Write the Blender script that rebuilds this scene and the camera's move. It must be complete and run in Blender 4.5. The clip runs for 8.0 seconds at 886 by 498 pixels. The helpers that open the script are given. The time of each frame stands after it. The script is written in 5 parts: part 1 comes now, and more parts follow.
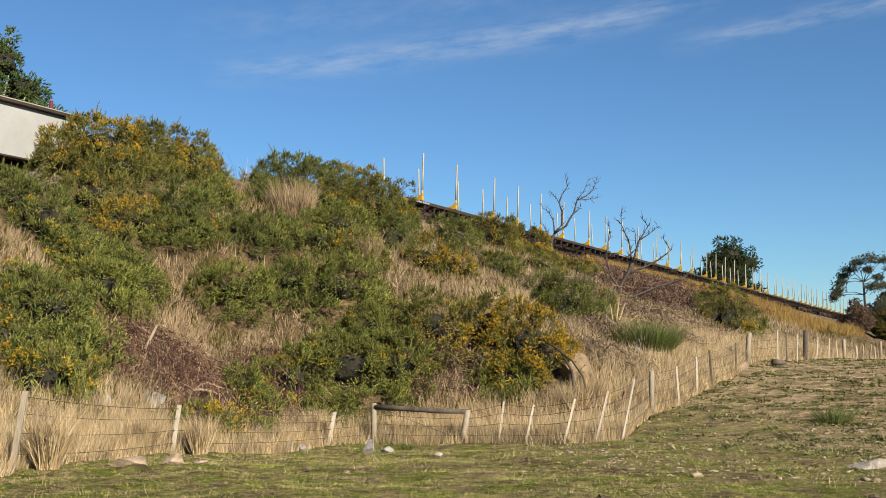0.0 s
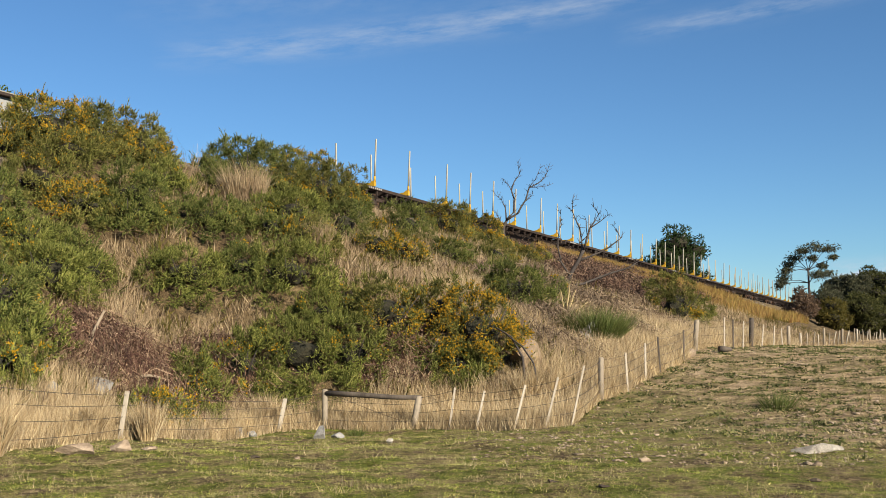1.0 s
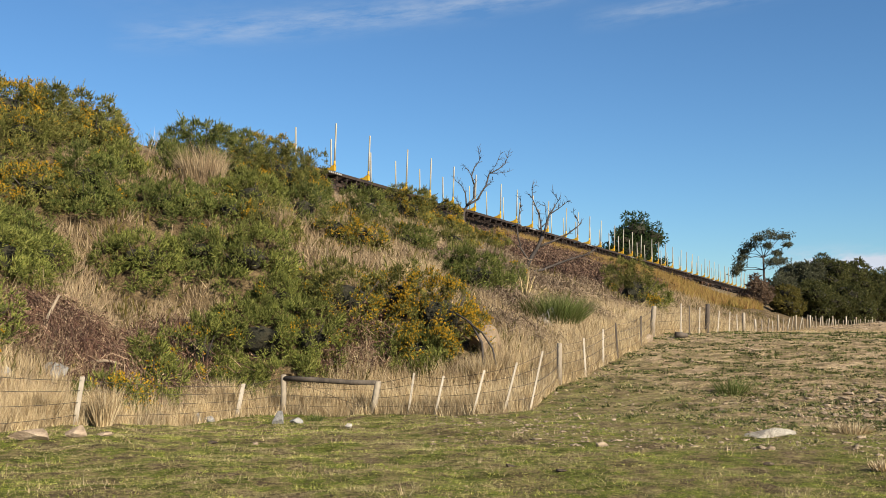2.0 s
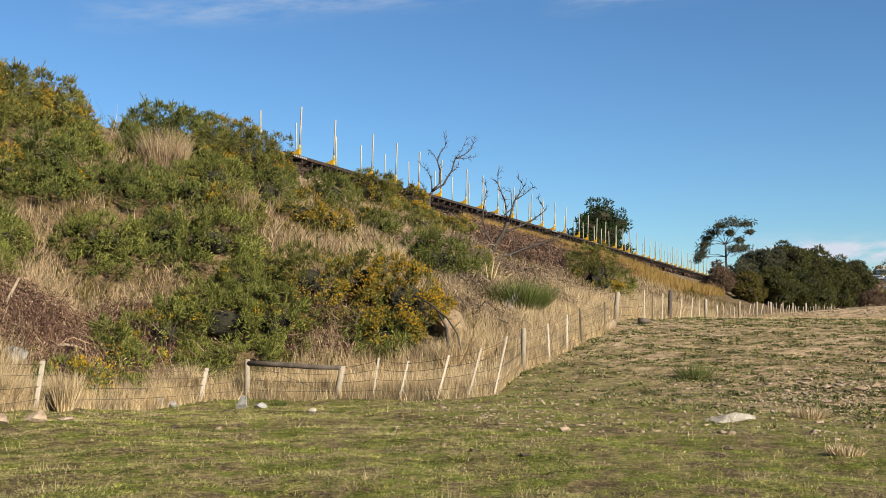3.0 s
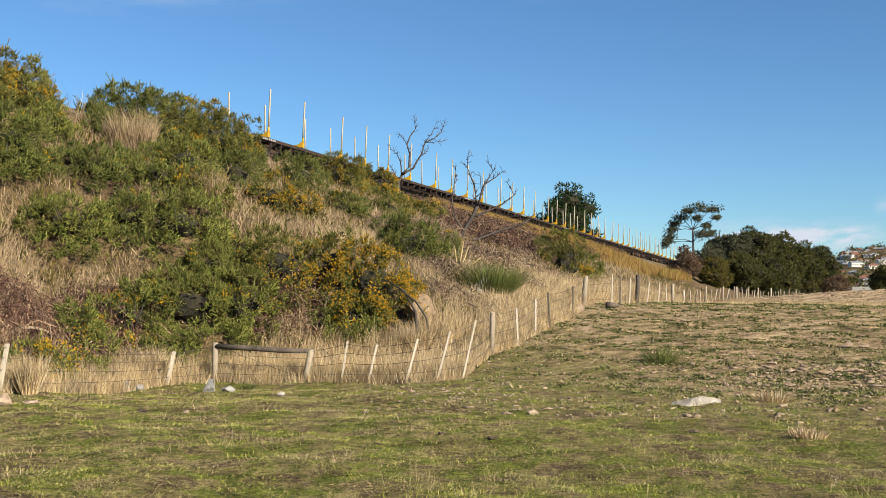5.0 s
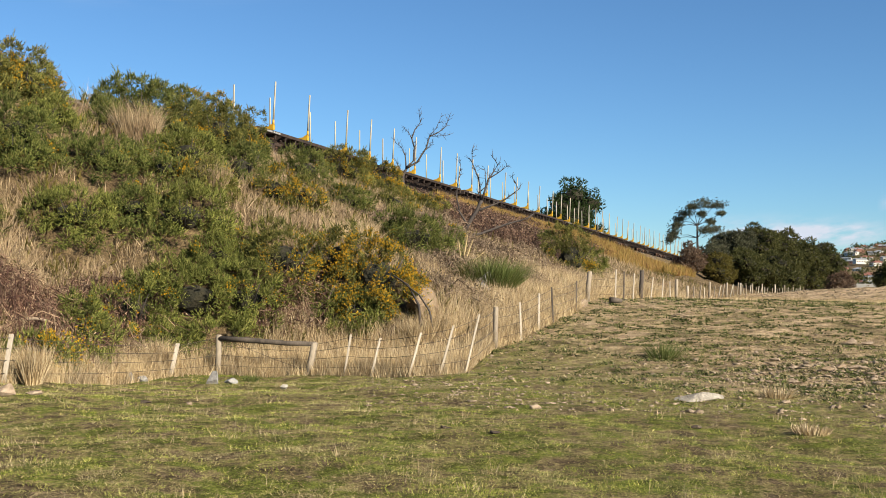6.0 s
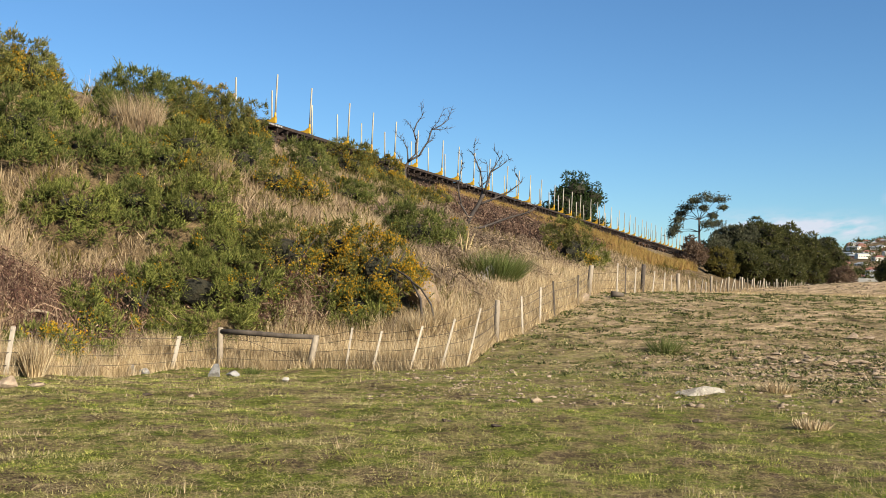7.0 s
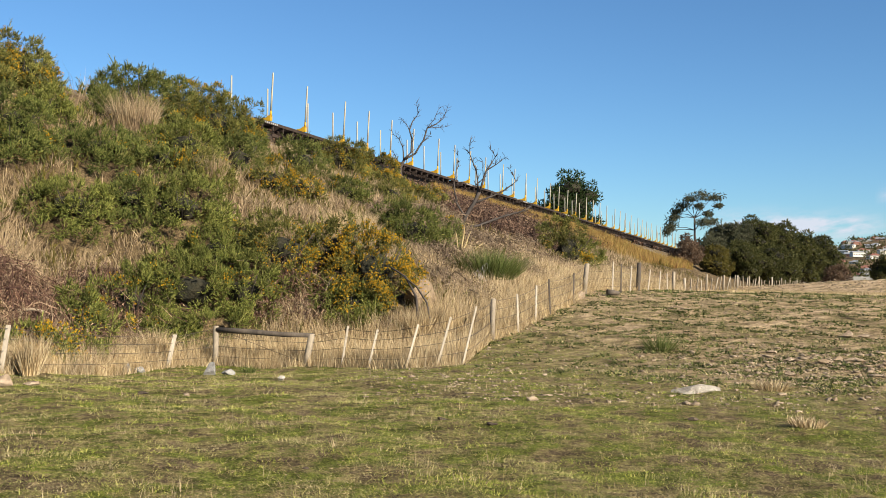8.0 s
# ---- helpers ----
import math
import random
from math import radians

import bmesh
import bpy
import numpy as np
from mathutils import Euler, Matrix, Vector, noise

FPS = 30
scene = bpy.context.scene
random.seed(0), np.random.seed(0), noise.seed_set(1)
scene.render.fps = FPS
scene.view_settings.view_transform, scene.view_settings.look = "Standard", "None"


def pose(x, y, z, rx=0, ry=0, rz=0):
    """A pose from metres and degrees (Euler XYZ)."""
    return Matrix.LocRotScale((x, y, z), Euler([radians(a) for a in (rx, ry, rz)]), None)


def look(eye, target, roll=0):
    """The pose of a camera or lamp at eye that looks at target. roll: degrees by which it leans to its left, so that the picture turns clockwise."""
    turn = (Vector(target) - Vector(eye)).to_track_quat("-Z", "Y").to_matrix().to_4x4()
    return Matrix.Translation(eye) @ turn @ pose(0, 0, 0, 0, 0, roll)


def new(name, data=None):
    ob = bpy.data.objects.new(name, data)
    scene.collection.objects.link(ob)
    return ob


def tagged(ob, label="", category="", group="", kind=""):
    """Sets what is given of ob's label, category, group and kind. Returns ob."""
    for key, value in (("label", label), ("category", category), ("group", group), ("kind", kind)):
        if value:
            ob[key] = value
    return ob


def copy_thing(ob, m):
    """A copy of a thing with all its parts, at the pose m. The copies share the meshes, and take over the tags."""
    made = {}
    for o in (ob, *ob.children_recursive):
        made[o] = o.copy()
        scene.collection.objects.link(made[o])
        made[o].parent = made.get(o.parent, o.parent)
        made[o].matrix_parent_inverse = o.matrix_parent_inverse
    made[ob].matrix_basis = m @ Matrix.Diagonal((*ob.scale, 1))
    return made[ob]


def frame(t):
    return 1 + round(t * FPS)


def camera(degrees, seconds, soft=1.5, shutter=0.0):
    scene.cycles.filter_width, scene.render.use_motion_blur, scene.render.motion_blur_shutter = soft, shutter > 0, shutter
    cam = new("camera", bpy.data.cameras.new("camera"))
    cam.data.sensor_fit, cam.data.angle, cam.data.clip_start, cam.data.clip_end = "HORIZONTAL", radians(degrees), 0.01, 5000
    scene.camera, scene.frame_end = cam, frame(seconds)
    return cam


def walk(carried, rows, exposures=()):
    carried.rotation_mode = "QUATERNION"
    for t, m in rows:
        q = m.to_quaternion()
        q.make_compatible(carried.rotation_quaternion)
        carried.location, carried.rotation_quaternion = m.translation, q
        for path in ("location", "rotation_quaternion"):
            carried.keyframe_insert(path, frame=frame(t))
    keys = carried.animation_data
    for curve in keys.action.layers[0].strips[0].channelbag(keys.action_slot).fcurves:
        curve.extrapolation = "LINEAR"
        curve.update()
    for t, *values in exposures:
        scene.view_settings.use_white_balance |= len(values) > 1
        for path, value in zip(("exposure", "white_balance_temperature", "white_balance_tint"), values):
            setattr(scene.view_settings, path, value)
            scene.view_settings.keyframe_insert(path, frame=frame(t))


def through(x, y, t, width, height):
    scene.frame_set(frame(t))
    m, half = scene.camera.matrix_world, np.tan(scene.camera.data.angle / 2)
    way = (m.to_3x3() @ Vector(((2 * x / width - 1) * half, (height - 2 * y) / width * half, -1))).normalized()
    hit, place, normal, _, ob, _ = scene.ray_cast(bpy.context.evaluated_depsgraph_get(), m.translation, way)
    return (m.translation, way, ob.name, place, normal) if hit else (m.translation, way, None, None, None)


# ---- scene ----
# The eye is 1.7 m over the paddock; x right, y ahead. s runs along the railway, n across it.
EYE = 1.7
cam = camera(47.1, 8.0, soft=0.3)
PATH = (
    (0.0, 0.20, 5.70, 0.10), (0.5, -1.19, 5.32, 0.05), (1.0, -2.52, 4.93, -0.02), (1.5, -3.71, 4.54, -0.06),
    (3.0, -6.77, 3.29, -0.38), (3.5, -7.64, 2.96, -0.39), (4.0, -8.24, 2.69, -0.38), (4.5, -8.50, 2.53, -0.42),
    (6.0, -8.31, 2.05, -1.00), (6.5, -8.25, 1.83, -1.15), (7.0, -8.22, 1.68, -1.16), (7.5, -8.31, 1.59, -1.17),
    (8.0, -8.46, 1.59, -1.14),
)
walk(cam, [(t, pose(0, 0, EYE, 90 + pitch, roll, yaw)) for t, yaw, pitch, roll in PATH],
     exposures=[(0.0, 1.08), (4.0, 1.18), (8.0, 1.24)])

# ---------------------------------------------------------------- light
SUN_AZ, SUN_EL = 144.0, 28.0     # degrees clockwise from straight ahead, degrees up


def sky_world():
    w = bpy.data.worlds.new("sky")
    scene.world = w
    w.use_nodes = True
    nt = w.node_tree
    nt.nodes.clear()
    N = nt.nodes.new
    L = nt.links.new
    out, bg = N("ShaderNodeOutputWorld"), N("ShaderNodeBackground")
    sky = N("ShaderNodeTexSky")
    sky.sky_type, sky.sun_disc = "NISHITA", False
    sky.sun_elevation, sky.sun_rotation = radians(SUN_EL), radians(SUN_AZ)
    sky.air_density, sky.dust_density, sky.ozone_density = 1.0, 0.0, 4.0
    bg.inputs["Strength"].default_value = 0.049
    L(bg.outputs[0], out.inputs[0])

    def m(op, a, b=None, c=None):
        n = N("ShaderNodeMath")
        n.operation = op
        for k, v in enumerate((a, b, c)):
            if v is None:
                continue
            if isinstance(v, (int, float)):
                n.inputs[k].default_value = v
            else:
                L(v, n.inputs[k])
        return n.outputs[0]

    tc, sep = N("ShaderNodeTexCoord"), N("ShaderNodeSeparateXYZ")
    L(tc.outputs["Generated"], sep.inputs[0])
    X, Y, Z = sep.outputs
    az = m("MULTIPLY", m("ARCTAN2", X, Y), 57.2958)
    el = m("MULTIPLY", m("ARCSINE", Z), 57.2958)

    def noise_at(sx, sy, ox, detail=5.0, rough=0.6, twist=0.0):
        cmb = N("ShaderNodeCombineXYZ")
        L(m("ADD", m("MULTIPLY", az, sx), m("MULTIPLY", el, twist)), cmb.inputs[0])
        L(m("MULTIPLY", m("ADD", el, m("MULTIPLY", az, -0.13)), sy), cmb.inputs[1])
        cmb.inputs[2].default_value = ox
        t = N("ShaderNodeTexNoise")
        t.inputs["Scale"].default_value, t.inputs["Detail"].default_value, t.inputs["Roughness"].default_value = 1.0, detail, rough
        L(cmb.outputs[0], t.inputs["Vector"])
        return t.outputs["Fac"]

    def streak(az0, el0, slope, width, a0, a1, gain, n):
        line = m("SUBTRACT", el, m("ADD", m("MULTIPLY", m("SUBTRACT", az, az0), slope), el0))
        across = m("POWER", 2.718, m("MULTIPLY", m("POWER", m("ABSOLUTE", m("DIVIDE", line, width)), 2.0), -1.0))
        mid, half = (a0 + a1) / 2, (a1 - a0) / 2
        along = m("MAXIMUM", m("SUBTRACT", 1.0, m("POWER", m("ABSOLUTE", m("DIVIDE", m("SUBTRACT", az, mid), half)), 4.0)), 0.0)
        grain = m("MAXIMUM", m("MULTIPLY", m("SUBTRACT", n, 0.36), 3.2), 0.0)
        return m("MULTIPLY", m("MULTIPLY", across, along), m("MULTIPLY", grain, gain))

    fine, broad = noise_at(0.28, 1.5, 3.0, 6.0, 0.62, 0.2), noise_at(0.35, 1.1, 9.0, 5.0)
    c = streak(-2.5, 16.6, 0.13, 0.75, -14.0, 16.0, 0.42, fine)
    c = m("ADD", c, streak(-3.0, 18.9, 0.12, 1.1, -16.0, 8.0, 0.13, broad))
    c = m("ADD", c, streak(20.0, 17.4, 0.10, 0.5, 12.0, 34.0, 0.36, fine))
    low = noise_at(0.55, 1.6, 21.0, 5.0, 0.55)
    bank = streak(28.5, 3.1, -0.02, 0.55, 23.0, 32.2, 1.6, low)
    bank = m("ADD", bank, streak(35.0, 4.7, 0.0, 0.4, 31.4, 39.0, 0.9, low))
    mix, mix2 = N("ShaderNodeMix"), N("ShaderNodeMix")
    mix.data_type = mix2.data_type = "RGBA"
    L(m("MINIMUM", c, 0.8), mix.inputs["Factor"])
    deep = N("ShaderNodeMix")
    deep.data_type, deep.blend_type = "RGBA", "MULTIPLY"
    deep.inputs["Factor"].default_value = 1.0
    deep.inputs["B"].default_value = (0.70, 0.95, 1.12, 1)
    L(sky.outputs[0], deep.inputs["A"])
    L(deep.outputs["Result"], mix.inputs["A"])
    mix.inputs["B"].default_value = (5.6, 6.2, 7.0, 1)
    L(m("MINIMUM", bank, 0.9), mix2.inputs["Factor"])
    L(mix.outputs["Result"], mix2.inputs["A"])
    mix2.inputs["B"].default_value = (6.4, 6.7, 7.6, 1)
    L(mix2.outputs["Result"], bg.inputs["Color"])


sky_world()
sun = new("sun", bpy.data.lights.new("sun", "SUN"))
sun.data.energy, sun.data.angle, sun.data.color = 5.0, radians(0.5), (1.0, 0.90, 0.74)
_a, _e = radians(SUN_AZ), radians(SUN_EL)
sun.matrix_world = look((60 * math.sin(_a) * math.cos(_e), 60 * math.cos(_a) * math.cos(_e), 60 * math.sin(_e)), (0, 0, 0))

# ---------------------------------------------------------------- lie of the land
HEAD = radians(30.5)
SX, SY = math.sin(HEAD), math.cos(HEAD)


def sn(x, y):
    return SX * x + SY * y, -SY * x + SX * y


def xy(s, n):
    return SX * s - SY * n, SY * s + SX * n


def step(a, b, v):
    t = np.clip((v - a) / (b - a), 0, 1)
    return t * t * (3 - 2 * t)


def bumps(x, y, size, seed=0.0):
    """Smooth rolling noise, about -1 to 1."""
    q = 6.283 / size
    return (np.sin(q * (x * 0.8 + y * 0.6) + seed) + np.sin(q * 1.7 * (x * 0.3 - y * 0.95) + 2.1 * seed + np.sin(q * 0.7 * y))
            + 0.7 * np.sin(q * 2.9 * (x * 0.95 + y * 0.2) + 3.7 * seed + 1.3 * np.sin(q * 1.3 * x))) / 2.7


def deck_z(s):
    return EYE + 9.0 - 0.017 * s


def rail_z(s):
    return deck_z(s) - 1.05


def toe_n(s):
    return 9.8 + 7.0 * (1 - step(21.0, 27.5, s))


def paddock(x, y):
    u = x * math.sin(radians(25)) + y * math.cos(radians(25))
    z = -1.75 + 1.3 * step(20, 42, u) - 0.65 * np.exp(-((x + 2) / 8) ** 2 - ((y - 26) / 7) ** 2)
    z = z + 1.0 * np.exp(-((x - 43) / 9) ** 2 - ((y - 68) / 14) ** 2) * (1 + 0.18 * bumps(x, y, 3.7, 8.0))
    z = z - 0.35 * step(46, 64, u) * np.exp(-((x - 24) / 22) ** 2)
    s, n = sn(x, y)
    near = 1 - step(60, 110, np.hypot(x, y))
    z = z + 0.04 * bumps(x, y, 3.1, 1.0) + 0.06 * bumps(x, y, 9.0, 4.0) + near * 0.018 * bumps(x, y, 1.5, 2.0)
    return z + EYE


def land(x, y):
    """Height of the ground."""
    x, y = np.asarray(x, float), np.asarray(y, float)
    s, n = sn(x, y)
    low = paddock(x, y)
    crest = rail_z(s) - 0.45 - 1.6 * (1 - step(20.5, 23.5, s))
    t = np.clip((n - toe_n(s)) / (28.1 - toe_n(s)), 0, 1)
    prof = 0.90 * t + 0.10 * step(0, 1, t)
    hill = low + (crest - low) * prof
    rough = np.sin(np.pi * t)
    hill = hill + rough * (0.28 * bumps(x, y, 5.3, 7.0) + 0.12 * bumps(x, y, 1.9, 3.0))
    z = np.where(n > toe_n(s), hill, low)
    far = np.hypot(x, y)
    town = 66.0 * step(560, 1600, far) * step(16, 34, np.degrees(np.arctan2(x, y))) * (1 + 0.12 * bumps(x, y, 330, 2.0))
    back = step(33.5, 60, n)
    return np.where(n > 33.5, z - 0.6 * back, z) + np.where(far > 400, town, 0)


FENCE_AZ = (-30.0, -22.9, -14.9, -6.55, -4.05, 0.86, 2.87, 4.37, 6.48, 8.2, 9.66, 11.3, 12.75, 13.7, 14.5, 15.8, 16.4, 19.3, 21.2)
FENCE_D = (13.0, 16.35, 21.2, 25.85, 26.2, 25.3, 24.6, 23.9, 23.05, 23.1, 23.5, 28.25, 29.05, 31.0, 31.95, 35.2, 38.6, 47.0, 58.0)


def past_fence(x, y):
    """Metres beyond the fence, seen from the open paddock."""
    return np.hypot(x, y) - np.interp(np.degrees(np.arctan2(x, y)), FENCE_AZ, FENCE_D, right=500.0)


def land_at(x, y):
    return float(land(x, y))

# ---------------------------------------------------------------- materials
def material(name, base, rough=0.8, metal=0.0, spec=0.3):
    mat = bpy.data.materials.new(name)
    mat.use_nodes = True
    b = mat.node_tree.nodes["Principled BSDF"]
    b.inputs["Base Color"].default_value = (*base, 1)
    b.inputs["Roughness"].default_value, b.inputs["Metallic"].default_value = rough, metal
    b.inputs["Specular IOR Level"].default_value = spec
    return mat, mat.node_tree, b


def noise_ramp(nt, scale, stops, detail=4.0, coords="Object", stretch=(1, 1, 1), rough=0.6):
    tc, mp, nz, ramp = (nt.nodes.new(k) for k in ("ShaderNodeTexCoord", "ShaderNodeMapping", "ShaderNodeTexNoise", "ShaderNodeValToRGB"))
    mp.inputs["Scale"].default_value = stretch
    nz.inputs["Scale"].default_value, nz.inputs["Detail"].default_value, nz.inputs["Roughness"].default_value = scale, detail, rough
    nt.links.new(tc.outputs[coords], mp.inputs[0])
    nt.links.new(mp.outputs[0], nz.inputs["Vector"])
    nt.links.new(nz.outputs["Fac"], ramp.inputs[0])
    el = ramp.color_ramp.elements
    while len(el) < len(stops):
        el.new(0.5)
    for e, (p, c) in zip(el, stops):
        e.position, e.color = p, (*c, 1)
    return ramp.outputs[0], nz.outputs["Fac"]


def blend(nt, fac, a, b, mode="MIX"):
    n = nt.nodes.new("ShaderNodeMix")
    n.data_type, n.blend_type = "RGBA", mode
    for key, v in (("Factor", fac), ("A", a), ("B", b)):
        if isinstance(v, (int, float)):
            n.inputs[key].default_value = v
        elif isinstance(v, tuple):
            n.inputs[key].default_value = (*v, 1)
        else:
            nt.links.new(v, n.inputs[key])
    return n.outputs["Result"]


def bump(nt, bsdf, height, strength=0.4, distance=0.02):
    n = nt.nodes.new("ShaderNodeBump")
    n.inputs["Strength"].default_value, n.inputs["Distance"].default_value = strength, distance
    nt.links.new(height, n.inputs["Height"])
    nt.links.new(n.outputs[0], bsdf.inputs["Normal"])


def worn(name, stops, scale, rough=0.8, metal=0.0, fine=40.0, relief=0.3, depth=0.01, stretch=(1, 1, 1), dirt=0.35):
    """A surface of two scales of variation: broad colour patches and a fine grain."""
    mat, nt, b = material(name, stops[0][1], rough, metal)
    broad, _ = noise_ramp(nt, scale, stops, stretch=stretch)
    grain, h = noise_ramp(nt, fine, ((0.3, (1 - dirt,) * 3), (0.7, (1.0, 1.0, 1.0))), 3.0, stretch=stretch)
    nt.links.new(blend(nt, 1.0, broad, grain, "MULTIPLY"), b.inputs["Base Color"])
    bump(nt, b, h, relief, depth)
    return mat


def leafy(name, colours, rough=0.7, through=0.25, dark=0.55, tan=None, patch_size=0.9, light=1.15):
    """Leaves, blades and twigs: every island of the mesh takes its own tint."""
    mat, nt, b = material(name, colours[0], rough, spec=0.12)
    geo, ramp = nt.nodes.new("ShaderNodeNewGeometry"), nt.nodes.new("ShaderNodeValToRGB")
    nt.links.new(geo.outputs["Random Per Island"], ramp.inputs[0])
    el = ramp.color_ramp.elements
    while len(el) < len(colours):
        el.new(0.5)
    for k, c in enumerate(colours):
        el[k].position, el[k].color = k / max(1, len(colours) - 1), (*c, 1)
    patch, _ = noise_ramp(nt, patch_size, ((0.3, (dark,) * 3), (0.7, (light, light * 0.98, light * 0.88))), 3.0)
    col = blend(nt, 1.0, ramp.outputs[0], patch, "MULTIPLY")
    if tan:
        worn_in, _ = noise_ramp(nt, 0.9, ((0.46, (0.0, 0.0, 0.0)), (0.64, (0.75, 0.75, 0.75))), 5.0, rough=0.7)
        col = blend(nt, worn_in, col, tan)
    nt.links.new(col, b.inputs["Base Color"])
    if through:
        tr, mx = nt.nodes.new("ShaderNodeBsdfTranslucent"), nt.nodes.new("ShaderNodeMixShader")
        nt.links.new(col, tr.inputs["Color"])
        mx.inputs[0].default_value = through
        nt.links.new(b.outputs[0], mx.inputs[1])
        nt.links.new(tr.outputs[0], mx.inputs[2])
        nt.links.new(mx.outputs[0], nt.nodes["Material Output"].inputs[0])
    return mat


M = {}
M["gorse"] = leafy("gorse_green", ((0.026, 0.034, 0.010), (0.105, 0.118, 0.030), (0.215, 0.215, 0.056), (0.32, 0.265, 0.09)), dark=0.45, through=0.08)
M["darkgorse"] = leafy("dark_gorse_green", ((0.022, 0.034, 0.010), (0.085, 0.112, 0.028), (0.175, 0.200, 0.052), (0.25, 0.23, 0.08)), dark=0.45, through=0.08)
M["broom"] = leafy("broom_green", ((0.026, 0.036, 0.010), (0.110, 0.132, 0.028), (0.215, 0.232, 0.058), (0.33, 0.32, 0.10)), dark=0.45, through=0.1)
M["gorse_flower"] = leafy("gorse_flower", ((0.38, 0.22, 0.014), (0.54, 0.335, 0.020), (0.30, 0.165, 0.018)), dark=0.65)
M["twig"] = leafy("dead_twig", ((0.12, 0.085, 0.062), (0.20, 0.145, 0.105), (0.30, 0.23, 0.16)), through=0, rough=0.85)
M["bramble"] = leafy("bramble_cane", ((0.075, 0.040, 0.034), (0.13, 0.070, 0.052), (0.20, 0.125, 0.090), (0.40, 0.29, 0.20)), through=0.1, rough=0.8)
M["scrub"] = leafy("dark_scrub", ((0.035, 0.022, 0.019), (0.085, 0.050, 0.040), (0.15, 0.092, 0.068), (0.26, 0.18, 0.13)), through=0, rough=0.85)
M["straw"] = leafy("dry_grass", ((0.20, 0.14, 0.075), (0.42, 0.315, 0.185), (0.58, 0.455, 0.285), (0.72, 0.60, 0.41)), through=0.3, dark=0.6, patch_size=1.6)
M["turf"] = leafy("paddock_grass", ((0.040, 0.062, 0.008), (0.145, 0.190, 0.026), (0.31, 0.335, 0.060), (0.52, 0.45, 0.18)), through=0.3, dark=0.5, tan=(0.42, 0.33, 0.20), patch_size=3.0, light=1.5)
M["bark"] = worn("dead_bark", ((0.3, (0.035, 0.029, 0.026)), (0.7, (0.085, 0.070, 0.060))), 3.0, 0.9, relief=0.6)
M["steel"] = worn("rusty_black_steel", ((0.3, (0.022, 0.018, 0.016)), (0.7, (0.065, 0.042, 0.030))), 1.5, 0.75, 0.2)
M["stake"] = worn("galvanised_stake", ((0.3, (0.27, 0.245, 0.19)), (0.7, (0.37, 0.34, 0.265))), 2.0, 0.55, 0.1, dirt=0.2)
M["yellow"] = worn("yellow_paint", ((0.3, (0.40, 0.22, 0.015)), (0.7, (0.55, 0.32, 0.02))), 2.0, 0.5, dirt=0.3)
M["post"] = worn("weathered_timber", ((0.3, (0.20, 0.165, 0.12)), (0.7, (0.36, 0.30, 0.22))), 4.0, 0.9, stretch=(1, 1, 0.12), fine=60, relief=0.7)
M["palepost"] = worn("pale_timber", ((0.3, (0.34, 0.29, 0.22)), (0.7, (0.48, 0.42, 0.33))), 4.0, 0.85, stretch=(1, 1, 0.12), fine=60, relief=0.5)
M["darkpost"] = worn("dark_timber", ((0.3, (0.05, 0.040, 0.032)), (0.7, (0.13, 0.105, 0.08))), 4.0, 0.9, stretch=(1, 1, 0.12), fine=60, relief=0.7)
M["deadwood"] = worn("weathered_dead_wood", ((0.3, (0.19, 0.14, 0.095)), (0.7, (0.33, 0.26, 0.18))), 4.0, 0.9, relief=0.6)
M["drystem"] = worn("dry_yellow_stem", ((0.3, (0.30, 0.22, 0.10)), (0.7, (0.46, 0.36, 0.19))), 4.0, 0.9, relief=0.5)
M["wire"] = worn("rusty_wire", ((0.3, (0.05, 0.042, 0.038)), (0.7, (0.10, 0.08, 0.07))), 8.0, 0.7, 0.4)
M["stone"] = worn("field_stone", ((0.25, (0.15, 0.11, 0.074)), (0.5, (0.27, 0.20, 0.135)), (0.75, (0.42, 0.33, 0.23))), 3.0, 0.92, fine=22, relief=0.8, depth=0.03)
M["white"] = worn("white_cladding", ((0.3, (0.25, 0.25, 0.242)), (0.7, (0.31, 0.31, 0.298))), 0.8, 0.6, dirt=0.12)


